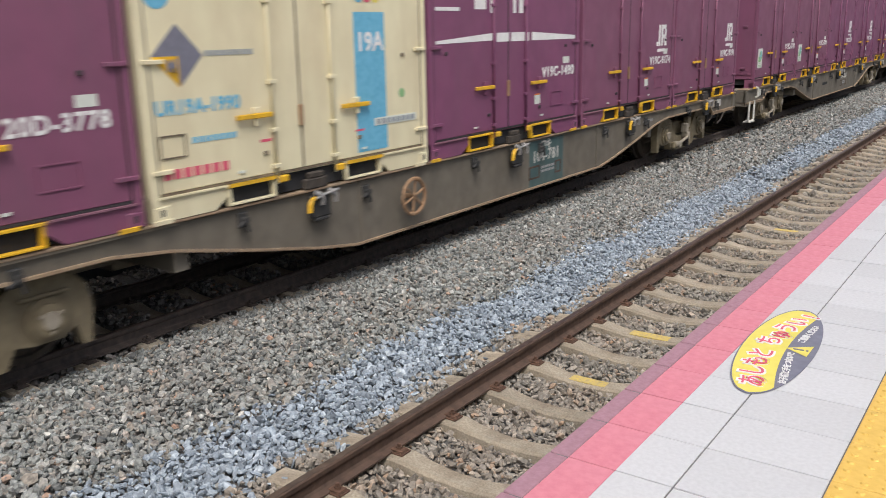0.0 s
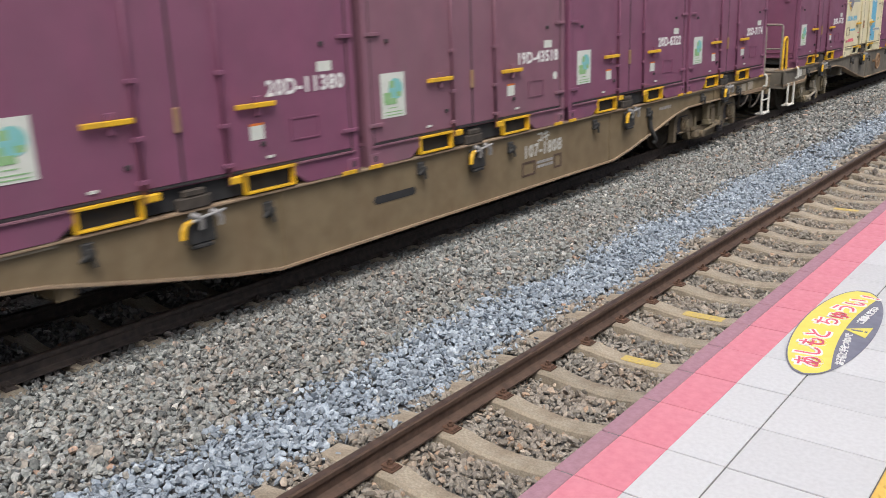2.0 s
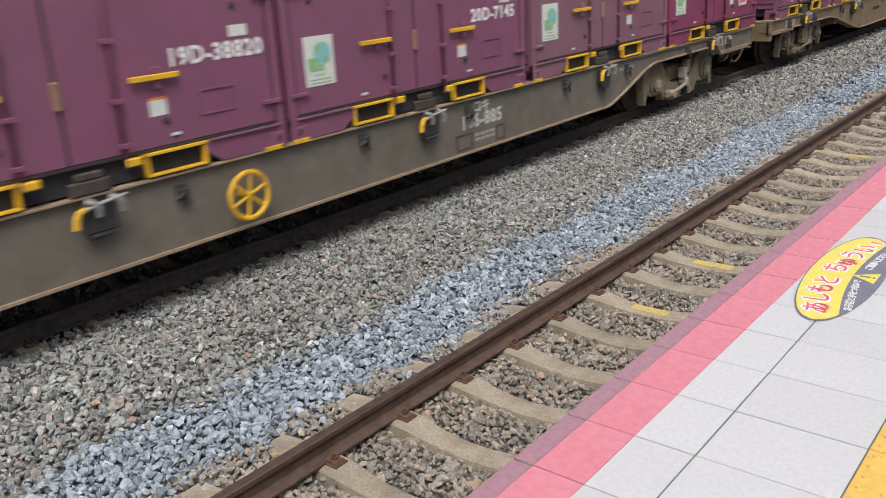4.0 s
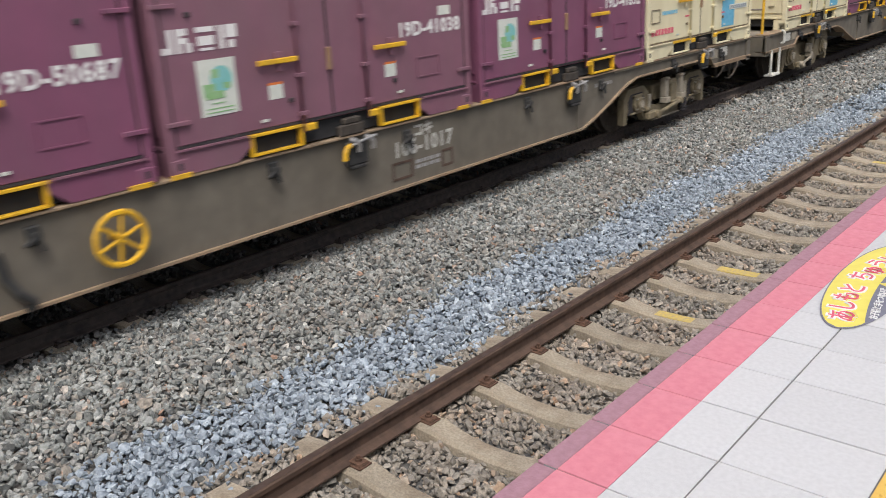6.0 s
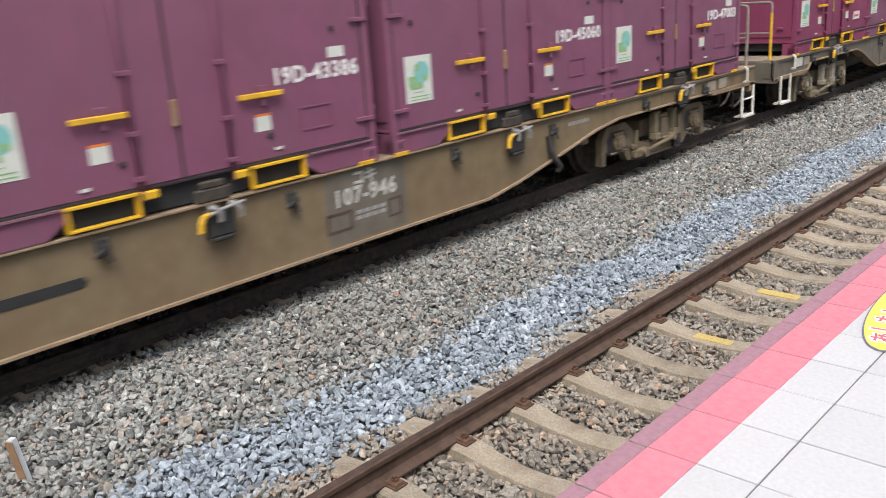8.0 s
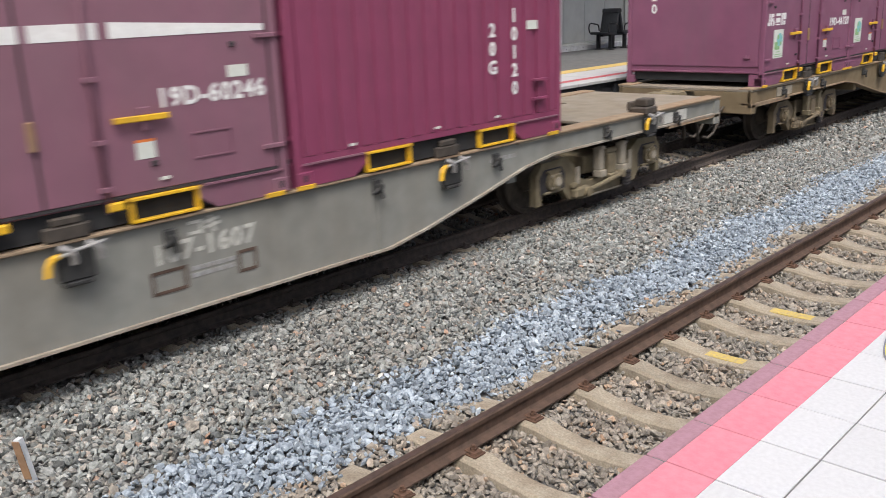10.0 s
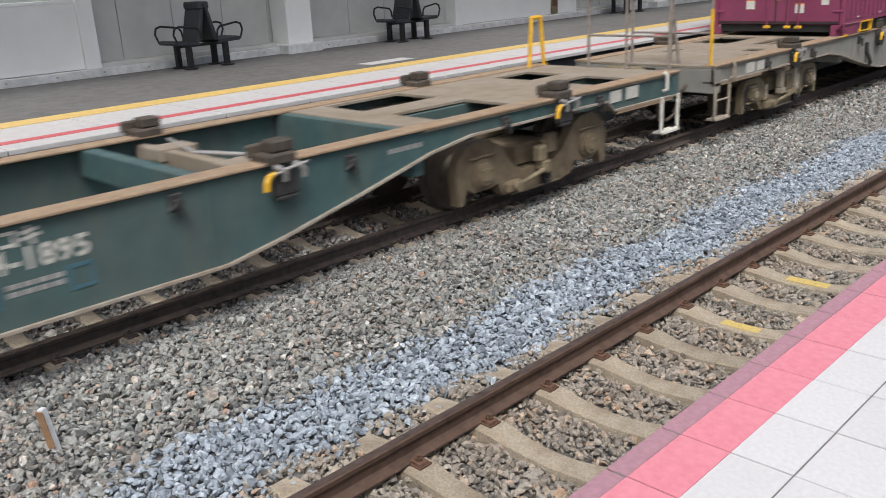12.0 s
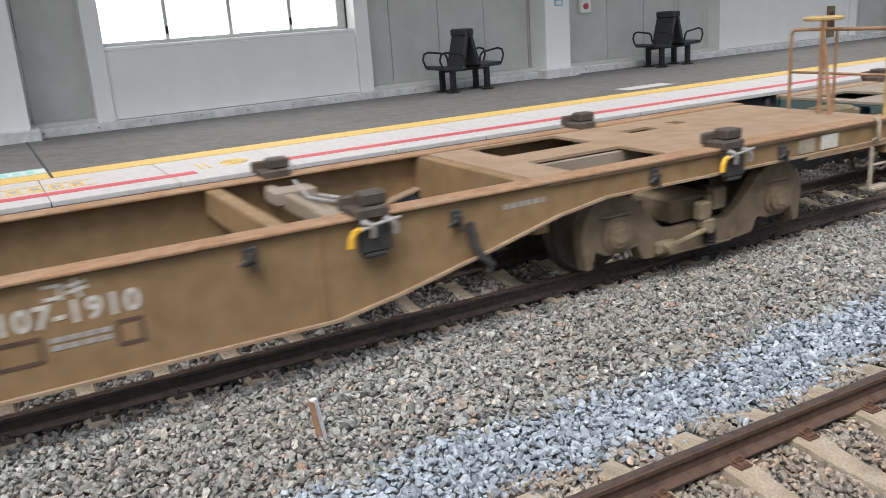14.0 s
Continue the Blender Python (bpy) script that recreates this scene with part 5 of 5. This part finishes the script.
                piece("axle_saddle", bg, steel, lambda: slab((1.0, 1.045, -0.13, 0.13, 0.53, 0.565)), "", (0, ay, 0), key="saddle%d" % s)
                piece("axle_keeper", bg, steel, lambda: slab((1.0, 1.04, -0.2, 0.2, 0.285, 0.315)), "", (0, ay, 0), key="keeper%d" % s)
                piece("axle_cap", bg, dusty, lambda s=s: cyls(((s * 1.09, 0, 0.43), (s * 1.105, 0, 0.43), 0.055), *[((s * 1.05, 0.105 * math.cos(a), 0.43 + 0.105 * math.sin(a)), (s * 1.075, 0.105 * math.cos(a), 0.43 + 0.105 * math.sin(a)), 0.014) for a in (0.8, 2.4, 3.9, 5.5)], seg=10), "", (0, ay, 0), key="axle_cap%d" % s)
        piece("brake_block", bg, M_WHEEL, lambda: slab((0.55, 0.66, -0.53, -0.43, 0.28, 0.6), (0.55, 0.66, 0.43, 0.53, 0.28, 0.6)), "", key="brake%d" % s)
    for ay in (-base, base):
        w = piece("wheelset", bg, M_WHEEL, wheelset_mesh, "", (0, ay, 0.43), key="wheelset")
        WHEELSETS.append((w, ay))
    return bg


def clamp(wagon, paint, y, sx, raised):
    """A container lock with its yellow-tipped lever on the side beam."""
    s = sx
    x0, x1 = sorted((s * 1.205, s * 1.27))
    piece("lock_bracket", wagon, M_RUBBER, lambda: boxes((x0, x1, -0.13, 0.13, 0.74, 0.96), (x0, x1, -0.1, 0.1, 0.70, 0.74), bevel=0.012), "dark lock bracket on the beam", (0, y, 0), key="lockb%d" % s)
    for dy in (-0.06, 0.13):
        piece("lock_arm", wagon, M_GREYPIPE, lambda: pipe([(s * 1.285, -0.05, 1.0), (s * 1.31, 0.0, 0.975), (s * 1.315, 0.03, 0.93), (s * 1.3, 0.035, 0.87)], 0.023), "grey steel lock arm", (0, y + dy, 0), key="locka%d" % s)
    piece("lock_rod", wagon, M_GREYPIPE, lambda: pipe([(s * 1.29, -0.2, 0.91), (s * 1.31, -0.05, 0.96), (s * 1.31, 0.2, 0.99)], 0.013), "", (0, y, 0), key="locko%d" % s)
    piece("lock_lever", wagon, M_YELLOW, lambda: pipe([(s * 1.3, -0.13, 0.945), (s * 1.315, -0.185, 0.935), (s * 1.32, -0.215, 0.89), (s * 1.32, -0.225, 0.82)], 0.024, 6), "yellow lever tip", (0, y, 0), key="lockl%d" % s)
    if not raised:
        x4, x5 = sorted((s * 1.17, s * 1.225))
        piece("lock_block", wagon, M_WHEEL, lambda: boxes((x4, x5, -0.17, 0.15, DECK + 0.024, DECK + 0.13), (x4, x5, -0.11, 0.1, DECK + 0.13, DECK + 0.19), bevel=0.012), "dark container lock", (0, y, 0), key="lockc%d" % s)
    if raised:
        if s > 0:
            piece("lock_member", wagon, M_DECK, lambda: boxes((-1.1, 1.1, -0.13, -0.03, 0.80, 0.94), (-1.1, 1.1, 0.05, 0.11, 0.82, 0.90), (-0.75, -0.45, -0.2, 0.2, 0.84, 0.96), (0.45, 0.8, -0.18, 0.2, 0.84, 0.95), bevel=0.008), "dusty cross member between the locks", (0, y, 0))
            piece("lock_rod", wagon, M_GREYPIPE, lambda: pipe([(-0.9, 0.14, 0.97), (-0.2, 0.02, 0.93), (0.5, 0.16, 0.96), (0.95, 0.05, 0.98)], 0.016), "bent grey lock rod", (0, y, 0))
        x2, x3 = sorted((s * 0.98, s * 1.26))
        piece("lock_block", wagon, M_WHEEL, lambda: boxes((x2, x3, -0.14, 0.14, DECK, DECK + 0.09), (x2 + 0.05, x3 - 0.05, -0.05, 0.16, DECK + 0.09, DECK + 0.19), (x2, x2 + 0.06, -0.18, 0.02, DECK + 0.05, DECK + 0.16), bevel=0.015), "dark raised container lock", (0, y, 0), key="lockr%d" % s)


def bracket_mesh():
    """A small crank on the beam: a bearing plate with splayed arms."""
    bm = boxes((1.168, 1.21, -0.05, 0.05, -0.05, 0.09), bevel=0.01)
    add_cyl(bm, (1.21, 0, 0.02), (1.255, 0, 0.02), 0.032, 10)
    for y, z in ((-0.09, -0.03), (0.03, -0.09)):
        add_cyl(bm, (1.238, 0, 0.02), (1.238, y, z), 0.016, 6)
    return bm


def rails(wagon, sy, style):
    """Railing on the standing end of a wagon."""
    y = sy * (HALF - 0.06)
    z0, z1 = DECK, 1.95
    hue = M_RUST if style["rail"] == "rust" else M_RAILPIPE
    part("end_railing", pipe([(1.08, y, 1.78), (1.08, y, z1 - 0.05), (1.065, y, z1 - 0.015), (1.03, y, z1), (-0.12, y, z1), (-0.17, y, z1 - 0.015), (-0.2, y, z1 - 0.06), (-0.2, y, z0)], 0.021), hue, wagon, "bent pipe railing")
    part("mid_rail", pipe([(1.08, y, 1.45), (-0.2, y, 1.45)], 0.016), hue, wagon)
    part("rail_post", pipe([(0.42, y, z0), (0.42, y, z1)], 0.018), hue, wagon)
    part("corner_post", pipe([(1.08, y, z0), (1.08, y, 1.779)], 0.026), (M_DULLYELLOW if style["rail"] == "rust" else M_YELLOW) if style.get("post") else hue, wagon, "corner post of the railing")
    if style.get("hoop"):
        part("hand_hoop", pipe([(1.12, y - sy * 0.25, z0), (1.12, y - sy * 0.21, 1.62), (1.12, y - sy * 0.17, 1.68), (1.12, y - sy * 0.05, 1.68), (1.12, y - sy * 0.01, 1.62), (1.12, y + sy * 0.03, z0)], 0.026), M_YELLOW, wagon, "yellow hand hoop")
    if style.get("farhoop"):
        part("hand_hoop", pipe([(-1.0, y - sy * 0.35, z0), (-1.0, y - sy * 0.28, 1.7), (-1.0, y - sy * 0.08, 1.7), (-1.0, y, z0)], 0.03), M_YELLOW, wagon, "yellow hand hoop")
    if style.get("wheel"):
        part("brake_stand", cyls(((0.35, y - sy * 0.15, z0), (0.35, y - sy * 0.15, 2.06), 0.03), ((0.5, y - sy * 0.15, z0), (0.36, y - sy * 0.15, 1.9), 0.024)), hue, wagon, "rusty brake stand")
        bm = ring(0.35, y - sy * 0.15, 2.08, "z", 0.2, 0.022)
        for a in (0, 60, 120):
            ca, sa = 0.2 * math.cos(radians(a)), 0.2 * math.sin(radians(a))
            add_cyl(bm, (0.35 - ca, y - sy * 0.15 - sa, 2.08), (0.35 + ca, y - sy * 0.15 + sa, 2.08), 0.014, 6)
        part("brake_wheel", bm, M_DULLYELLOW if style["rail"] == "rust" else M_YELLOW, wagon, "yellow hand brake wheel")


def end_gear(wagon, sy, paint, steps, slim):
    e = sy * HALF
    part("end_beam", boxes((-1.2, 1.2, min(e, e - sy * 0.16), max(e, e - sy * 0.16), 0.62, DECK - 0.03), bevel=0.01), paint, wagon)
    part("coupler", boxes((-0.11, 0.11, min(e, e + sy * 0.33), max(e, e + sy * 0.33), 0.74, 0.94), (-0.17, 0.17, min(e + sy * 0.2, e + sy * 0.46), max(e + sy * 0.2, e + sy * 0.46), 0.70, 0.99), bevel=0.03), M_BOGIE, wagon, "dusty automatic coupler")
    for x in (0.5, 0.74):
        part("air_hose", pipe([(x, e, 0.72), (x, e + sy * 0.14, 0.66), (x + 0.02, e + sy * 0.2, 0.5), (x - 0.02, e + sy * 0.28, 0.34), (x - 0.06, e + sy * 0.38, 0.27), (x - 0.1, e + sy * 0.46, 0.30)], 0.021), M_WHEEL, wagon, "dusty black air hose")
    part("hose_cock", boxes((0.44, 0.58, min(e, e + sy * 0.1), max(e, e + sy * 0.1), 0.68, 0.8), bevel=0.02), M_BOGIEPALE, wagon)
    if steps:
        for sx in (1,):
            inset = 0.26 if sy < 0 and not slim else 0.0
            y0, y1 = e - sy * (0.02 + inset), e - sy * (0.42 + inset)
            part("step", pipe([(sx * 1.2, y0, 0.72), (sx * 1.2, y0, 0.26), (sx * 1.2, y1, 0.26), (sx * 1.2, y1, 0.72)], 0.024), steps, wagon, "pale painted stirrup step")
            if slim:
                part("step_bar", pipe([(sx * 1.2, y0, 0.52), (sx * 1.2, y1, 0.52)], 0.016), steps, wagon)
            part("tread", boxes((1.08, 1.24, min(y0, y1), max(y0, y1), 0.235, 0.262)), steps, wagon)
            part("grab_iron", pipe([(1.215, y1, 0.80), (1.27, y1, 0.82), (1.27, y1, 1.0), (1.22, y1, 1.04)], 0.022), steps, wagon, "pale grab iron")


def wagon_side(ob, sx, paint, kink, low, high, drop):
    x0, x1 = sorted((sx * 1.13, sx * 1.17))
    line = lower_edge(kink, low, high, drop)
    part("side_beam", extrude_profile(beam_outline(line), "x", x0, x1), paint, ob)
    f = part("bottom_flange", flange(sx, line), M_FLANGEPALE if paint in (PAINT["teal"], PAINT["grey"]) else M_FLANGE, ob, "dusty tan bottom flange")
    a, b = sorted((sx * 0.98, sx * 1.215))
    part("top_flange", boxes((a, b, -HALF, HALF, DECK - 0.002, DECK + 0.024), bevel=0.006), M_RUST if paint == PAINT["ochre"] else M_FLANGE, ob, "rust-edged top flange")
    if sx > 0:
        for y in (-7.0, -kink + 0.1, kink - 0.1, 7.0):
            lo = low + 0.005 if abs(y) < 6 else high + 0.005
            part("stiffener", boxes((1.168, 1.185, y - 0.02, y + 0.02, lo, DECK - 0.005)), paint, ob)


def flat_wagon(shade, number, number_y, shift, ends, label, empty=False, handwheel=None, slot=None, patch=None, deck=None, steps=(None, None), wheel_paint=None, hook=False, notice=None, kink=3.2, low=0.30, lift=0.0, bogies=(7.15, 7.15), base=0.955, curved=True):
    paint = PAINT[shade]
    deck = deck or M_DECK
    old_type = "107" not in number
    high, drop = (0.845, 0.13) if old_type else (0.785, 0.0)
    ob = thing("flat_wagon", Matrix(), label, "wagon", "wagons of the freight train")
    for sx in (-1, 1):
        wagon_side(ob, sx, paint, kink, low, high, drop)
    part("centre_sill", boxes((-0.24, 0.24, -HALF, -5.2, 0.5, DECK - 0.04), (-0.24, 0.24, 5.2, HALF, 0.5, DECK - 0.04), (-0.2, 0.2, -5.2, 5.2, 0.42, 0.72), bevel=0.01), paint if shade == "teal" else M_DECK, ob)
    for y in (-5.15, -2.9, 0.0, 2.9, 5.15):
        part("cross_beam", boxes((-1.13, 1.13, y - 0.07, y + 0.07, 0.55 if abs(y) > 5 else 0.74, DECK - 0.006)), paint, ob)
    for y in (-3.8, 3.8):
        part("brake_pipe", pipe([(-1.1, y, 0.8), (0.2, y + 0.3, 0.84), (1.1, y, 0.8)], 0.022), M_GREYPIPE, ob)
    part("air_tank", cyls(((-0.65, -1.6, 0.5), (-0.65, -0.5, 0.5), 0.15), seg=16), paint, ob)
    for sy in (-1, 1):
        part("deck_plate", deck_plate(sy, DECK_HOLES[("open_" if shade == "teal" else "plain_") + ("rear" if sy < 0 else "front")]), deck, ob, "worn steel deck plate with openings")
        bogie(ob, sy * bogies[0 if sy < 0 else 1], shade in ("brown", "ochre", "teal"), base, lift, curved)
        end_gear(ob, sy, paint, steps[0 if sy < 0 else 1], not old_type)
        part("lower_side_rail", boxes((1.14, 1.2, min(sy * 8.45, sy * HALF), max(sy * 8.45, sy * HALF), high - drop - 0.06, high - drop - 0.024)), M_FLANGE, ob)
        part("card_holder", boxes((1.172, 1.19, sy * 8.8 - 0.13, sy * 8.8 + 0.13, 0.80, 0.95), bevel=0.004), M_DULLWHITE if shade != "brown" else M_BOGIEPALE, ob, "pale card holder")
        part("side_plate", boxes((1.172, 1.182, sy * 8.45 - 0.12, sy * 8.45 + 0.12, 0.80, 0.94)), M_DULLWHITE if shade in ("teal", "grey") else M_BOGIEPALE, ob)
        if ends[0 if sy < 0 else 1]:
            rails(ob, sy, ends[0 if sy < 0 else 1])
    for k in range(5):
        y = (k - 2) * 3.8 + shift
        for sx in (-1, 1):
            clamp(ob, paint, y, sx, empty is True or (empty and k in empty))
        for dy, zz in ((0.75, 0.84), (-0.95, 0.86)):
            if abs(y + dy) < 9:
                piece("side_bracket", ob, M_RUBBER, lambda: bracket_mesh(), "", (0, y + dy, zz))
    head, tail = number.split(" ")
    lettering(head, 0.15, M_DULLWHITE, ob, 1.1735, number_y, 0.885)
    lettering(tail, 0.215, M_DULLWHITE, ob, 1.1735, number_y, 0.735, 1.12)
    fr = M_MARKBLUE if shade == "teal" else M_RAIL
    for c, w in ((-0.34, 0.15), (0.36, 0.09)):
        part("frame_mark", boxes((1.17, 1.176, number_y + c - w, number_y + c + w, 0.435, 0.46), (1.17, 1.176, number_y + c - w, number_y + c + w, 0.595, 0.62), (1.17, 1.176, number_y + c - w, number_y + c - w + 0.025, 0.46, 0.595), (1.17, 1.176, number_y + c + w - 0.025, number_y + c + w, 0.46, 0.595)), fr, ob, "painted frame mark")
    part("small_print", boxes(*[(1.17, 1.1735, number_y - 0.14 + 0.1 * (i % 4), number_y - 0.06 + 0.1 * (i % 4), 0.50 + 0.055 * (i // 4), 0.535 + 0.055 * (i // 4)) for i in range(8)]), M_GREYPIPE, ob, "small print that cannot be read")
    part("class_print", boxes(*[(1.17, 1.1735, 4.75 + 0.075 * i, 4.80 + 0.075 * i, 0.84, 0.885) for i in range(6)]), M_GREYPIPE, ob, "small print that cannot be read")
    if patch:
        part("paint_patch", boxes((1.168, 1.1715, number_y - 0.48, number_y + 0.52, 0.32, 0.965)), PAINT[patch], ob, "patch of other paint under the number")
    sl = 0.17 if shade == "teal" else 0.3
    if slot:
        # The beam stays uncut; a black plate paints the slot's shaded depth.
        part("beam_slot", extrude_profile([(slot - sl, 0.62), (slot + sl, 0.62), (slot + sl + 0.03, 0.66), (slot + sl, 0.70), (slot - sl, 0.70), (slot - sl - 0.03, 0.66)], "x", 1.165, 1.1745), M_GAPSHADE, ob, "beam slot drawn as a black plate")
    if handwheel is not None:
        wp = wheel_paint or M_YELLOW
        bm = ring(1.3, handwheel, 0.70, "x", 0.2, 0.022)
        for a in (20, 80, 140):
            ca, sa = 0.2 * math.cos(radians(a)), 0.2 * math.sin(radians(a))
            add_cyl(bm, (1.3, handwheel - ca, 0.7 - sa), (1.3, handwheel + ca, 0.7 + sa), 0.014, 6)
        add_cyl(bm, (1.17, handwheel, 0.7), (1.31, handwheel, 0.7), 0.03, 8)
        part("hand_wheel", bm, wp, ob, "round brake hand wheel")
    if hook:
        part("tow_hook", pipe([(1.2, hook, 0.80), (1.21, hook + 0.02, 0.62), (1.24, hook + 0.08, 0.5), (1.24, hook + 0.16, 0.42), (1.21, hook + 0.14, 0.36)], 0.035), M_RUBBER, ob, "black hanging hook")
    if notice:
        lettering("突放禁止", 0.27, M_WHITE, ob, 1.1735, notice + 0.55, 0.83, 1.1)
    return ob


SPEED, Y0, PITCH = 9.584, 9.724, 20.65
TRAIN = []           # (thing, place along the train, height)
GREY_RAIL = {"rail": "grey"}
YELLOW_POST = {"rail": "grey", "post": True}
WAGONS = {
    -1: dict(shade="khaki", number="コキ 104-2100", number_y=1.2, shift=0.0, ends=(None, None), label="khaki-grey container flat wagon loaded with containers"),
    0: dict(shade="khaki", number="コキ 104-1243", number_y=1.2, shift=0.0, ends=(None, None), label="khaki-grey container flat wagon with a slot in its beam", slot=-1.6, steps=(M_WHITEPIPE, None)),
    1: dict(shade="khaki", bogies=(7.28, 7.2), number="コキ 104-781", number_y=1.2, shift=0.25, kink=2.96, low=0.33, ends=({"rail": "grey", "hoop": True}, None), label="khaki-brown container flat wagon with a teal number patch", handwheel=-2.1, wheel_paint=M_RUST, patch="teal", steps=(M_WHITEPIPE, None)),
    2: dict(shade="brown", bogies=(7.25, 7.15), base=1.05, curved=False, number="コキ 107-1808", number_y=1.29, shift=-0.23, ends=(None, GREY_RAIL), label="tan-brown dusty container flat wagon with a slotted beam", slot=-1.58, steps=(None, M_WHITEPIPE), hook=4.35),
    3: dict(shade="khaki", bogies=(7.15, 7.2), number="コキ 106-885", number_y=1.4, shift=0.38, kink=4.4, low=0.41, ends=(YELLOW_POST, None), label="khaki-grey container flat wagon with a yellow hand wheel", handwheel=-2.1, steps=(M_WHITEPIPE, None)),
    4: dict(shade="khaki", curved=False, lift=0.045, number="コキ 106-1017", number_y=1.34, shift=0.32, kink=4.4, low=0.365, ends=(YELLOW_POST, None), label="khaki-grey container flat wagon with a yellow hand wheel", handwheel=-2.16, steps=(M_WHITEPIPE, None), hook=-3.0),
    5: dict(shade="brown", base=1.05, curved=False, lift=0.04, number="コキ 107-946", number_y=1.45, shift=-0.16, ends=(None, GREY_RAIL), label="tan-brown dusty container flat wagon with a slotted beam", slot=-1.58, steps=(None, M_WHITEPIPE), hook=4.3, patch="khaki"),
    6: dict(shade="grey", base=1.08, curved=False, bogies=(7.25, 7.15), lift=0.045, number="コキ 107-1607", number_y=1.33, shift=0.28, kink=3.25, low=0.27, ends=({"rail": "grey", "wheel": True, "post": True}, None), label="grey container flat wagon with an empty tan end deck", empty=(0, 4), steps=(M_BOGIEPALE, None), hook=-4.1),
    7: dict(shade="teal", lift=0.1, number="コキ 104-1895", number_y=1.45, shift=-0.27, kink=2.96, low=0.285, ends=(None, {"rail": "grey", "farhoop": True}), label="empty teal container flat wagon with rust-edged beams", empty=True, slot=-1.47, steps=(None, M_WHITEPIPE), notice=-5.6),
    8: dict(shade="ochre", base=1.07, lift=0.1, number="コキ 107-1910", number_y=1.35, shift=-0.27, low=0.25, ends=(None, {"rail": "rust", "wheel": True, "post": True}), label="empty rusty ochre container flat wagon with a brake wheel", empty=True, steps=(None, M_BOGIEPALE), hook=4.4, deck=M_DECKORANGE),
}
OFFSET = {2: -0.07, 3: -0.2, 4: -0.10, 5: -0.06, 6: -0.28, 7: -0.43, 8: -0.49}
LOADS = {
    -1: ["cream 1532", "purple 19D-32011", "purple 19D-40712", "purple 20D-2207", "purple 19D-29904"],
    0: ["purple V19C-5120 eco", "purple V19C-3310 eco", "violet V19C-2874 jr", "violet V19C-3019 jr", "violet V19C-4407 jr"],
    1: ["purple 20D-3778", "cream 1990", "violet V19C-1490 stripe", "purple V19C-9174 jr", "purple V19C-9191 jr"],
    2: ["purple 20D-4216", "purple 20D-11380", "faded 19D-43518 round", "purple 20D-6322 orange", "purple 20D-3174 orange"],
    3: ["cream 1604", "purple 19D-38820", "purple 20D-7145", "faded V19C-4355", "magenta 20D-11192 red"],
    4: ["magenta 20G-2521 orange red", "purple 19D-50687", "faded 19D-41038 corner orange", "purple 19D-41832 corner orange", "cream 1487"],
    5: ["purple 19D-46120 corner", "purple 19D-44802 orange", "purple 19D-43386 orange", "purple 19D-45060", "purple 19D-47003"],
    6: [None, "ribbed 3098", "faded 19D-60246 corner stripe orange", "ribbed 10120", None],
}
NUDGE = {(1, 0): -0.03, (1, 1): -0.03, (1, 2): -0.04, (2, 1): 0.05, (2, 2): 0.10, (2, 3): 0.14, (2, 4): 0.17, (3, 3): 0.10, (3, 4): 0.14, (4, 1): -0.12, (4, 2): -0.085, (5, 1): -0.10, (5, 2): -0.10, (5, 3): 0.03, (5, 4): -0.06}   # uneven gaps between the containers
LOOK = {"purple": "purple-red steel freight container with yellow levers", "magenta": "bright magenta steel freight container with yellow levers", "faded": "faded mauve steel freight container with yellow levers", "violet": "violet-purple steel freight container with white marks"}
for k, spec in WAGONS.items():
    w = flat_wagon(**spec)
    base = -PITCH * (k - 1) + OFFSET.get(k, 0.0)
    lift = spec.get("lift", 0.0)
    TRAIN.append((w, base, lift))
    for i, load in enumerate(LOADS.get(k, [])):
        if not load:
            continue
        kind, code, *marks = load.split(" ")
        if kind == "cream":
            c = cream_container("UR19A-" + code, "cream freight container with a blue band and diamond mark")
        elif kind == "ribbed":
            c = ribbed_container("20G", code, "bright magenta ribbed freight container with end doors")
        else:
            c = container(kind, code, LOOK[kind], eco="jr" not in marks and "stripe" not in marks or "corner" in marks, jr="corner" if "corner" in marks else ("door" if "jr" in marks else None), stripe="stripe" in marks,
                          tag2=[m for m in marks if m in ("orange", "red")], round_mark="round" in marks, end_digits=i == 0)
        TRAIN.append((c, base + (i - 2) * 3.8 + spec["shift"] + NUDGE.get((k, i), 0.0), DECK + 0.03 + lift))


def motions():
    for ob, along, z in TRAIN:
        walk(ob, [(t, pose(TX, Y0 + along + SPEED * t, z)) for t in (0.0, 7.0, 14.0)])
    step = math.degrees(SPEED / AXLE) * 2 / FPS
    for w, ay in WHEELSETS:
        walk(w, [(2 * i / FPS, pose(0, ay, 0.43, -step * i)) for i in range(211)])


motions()
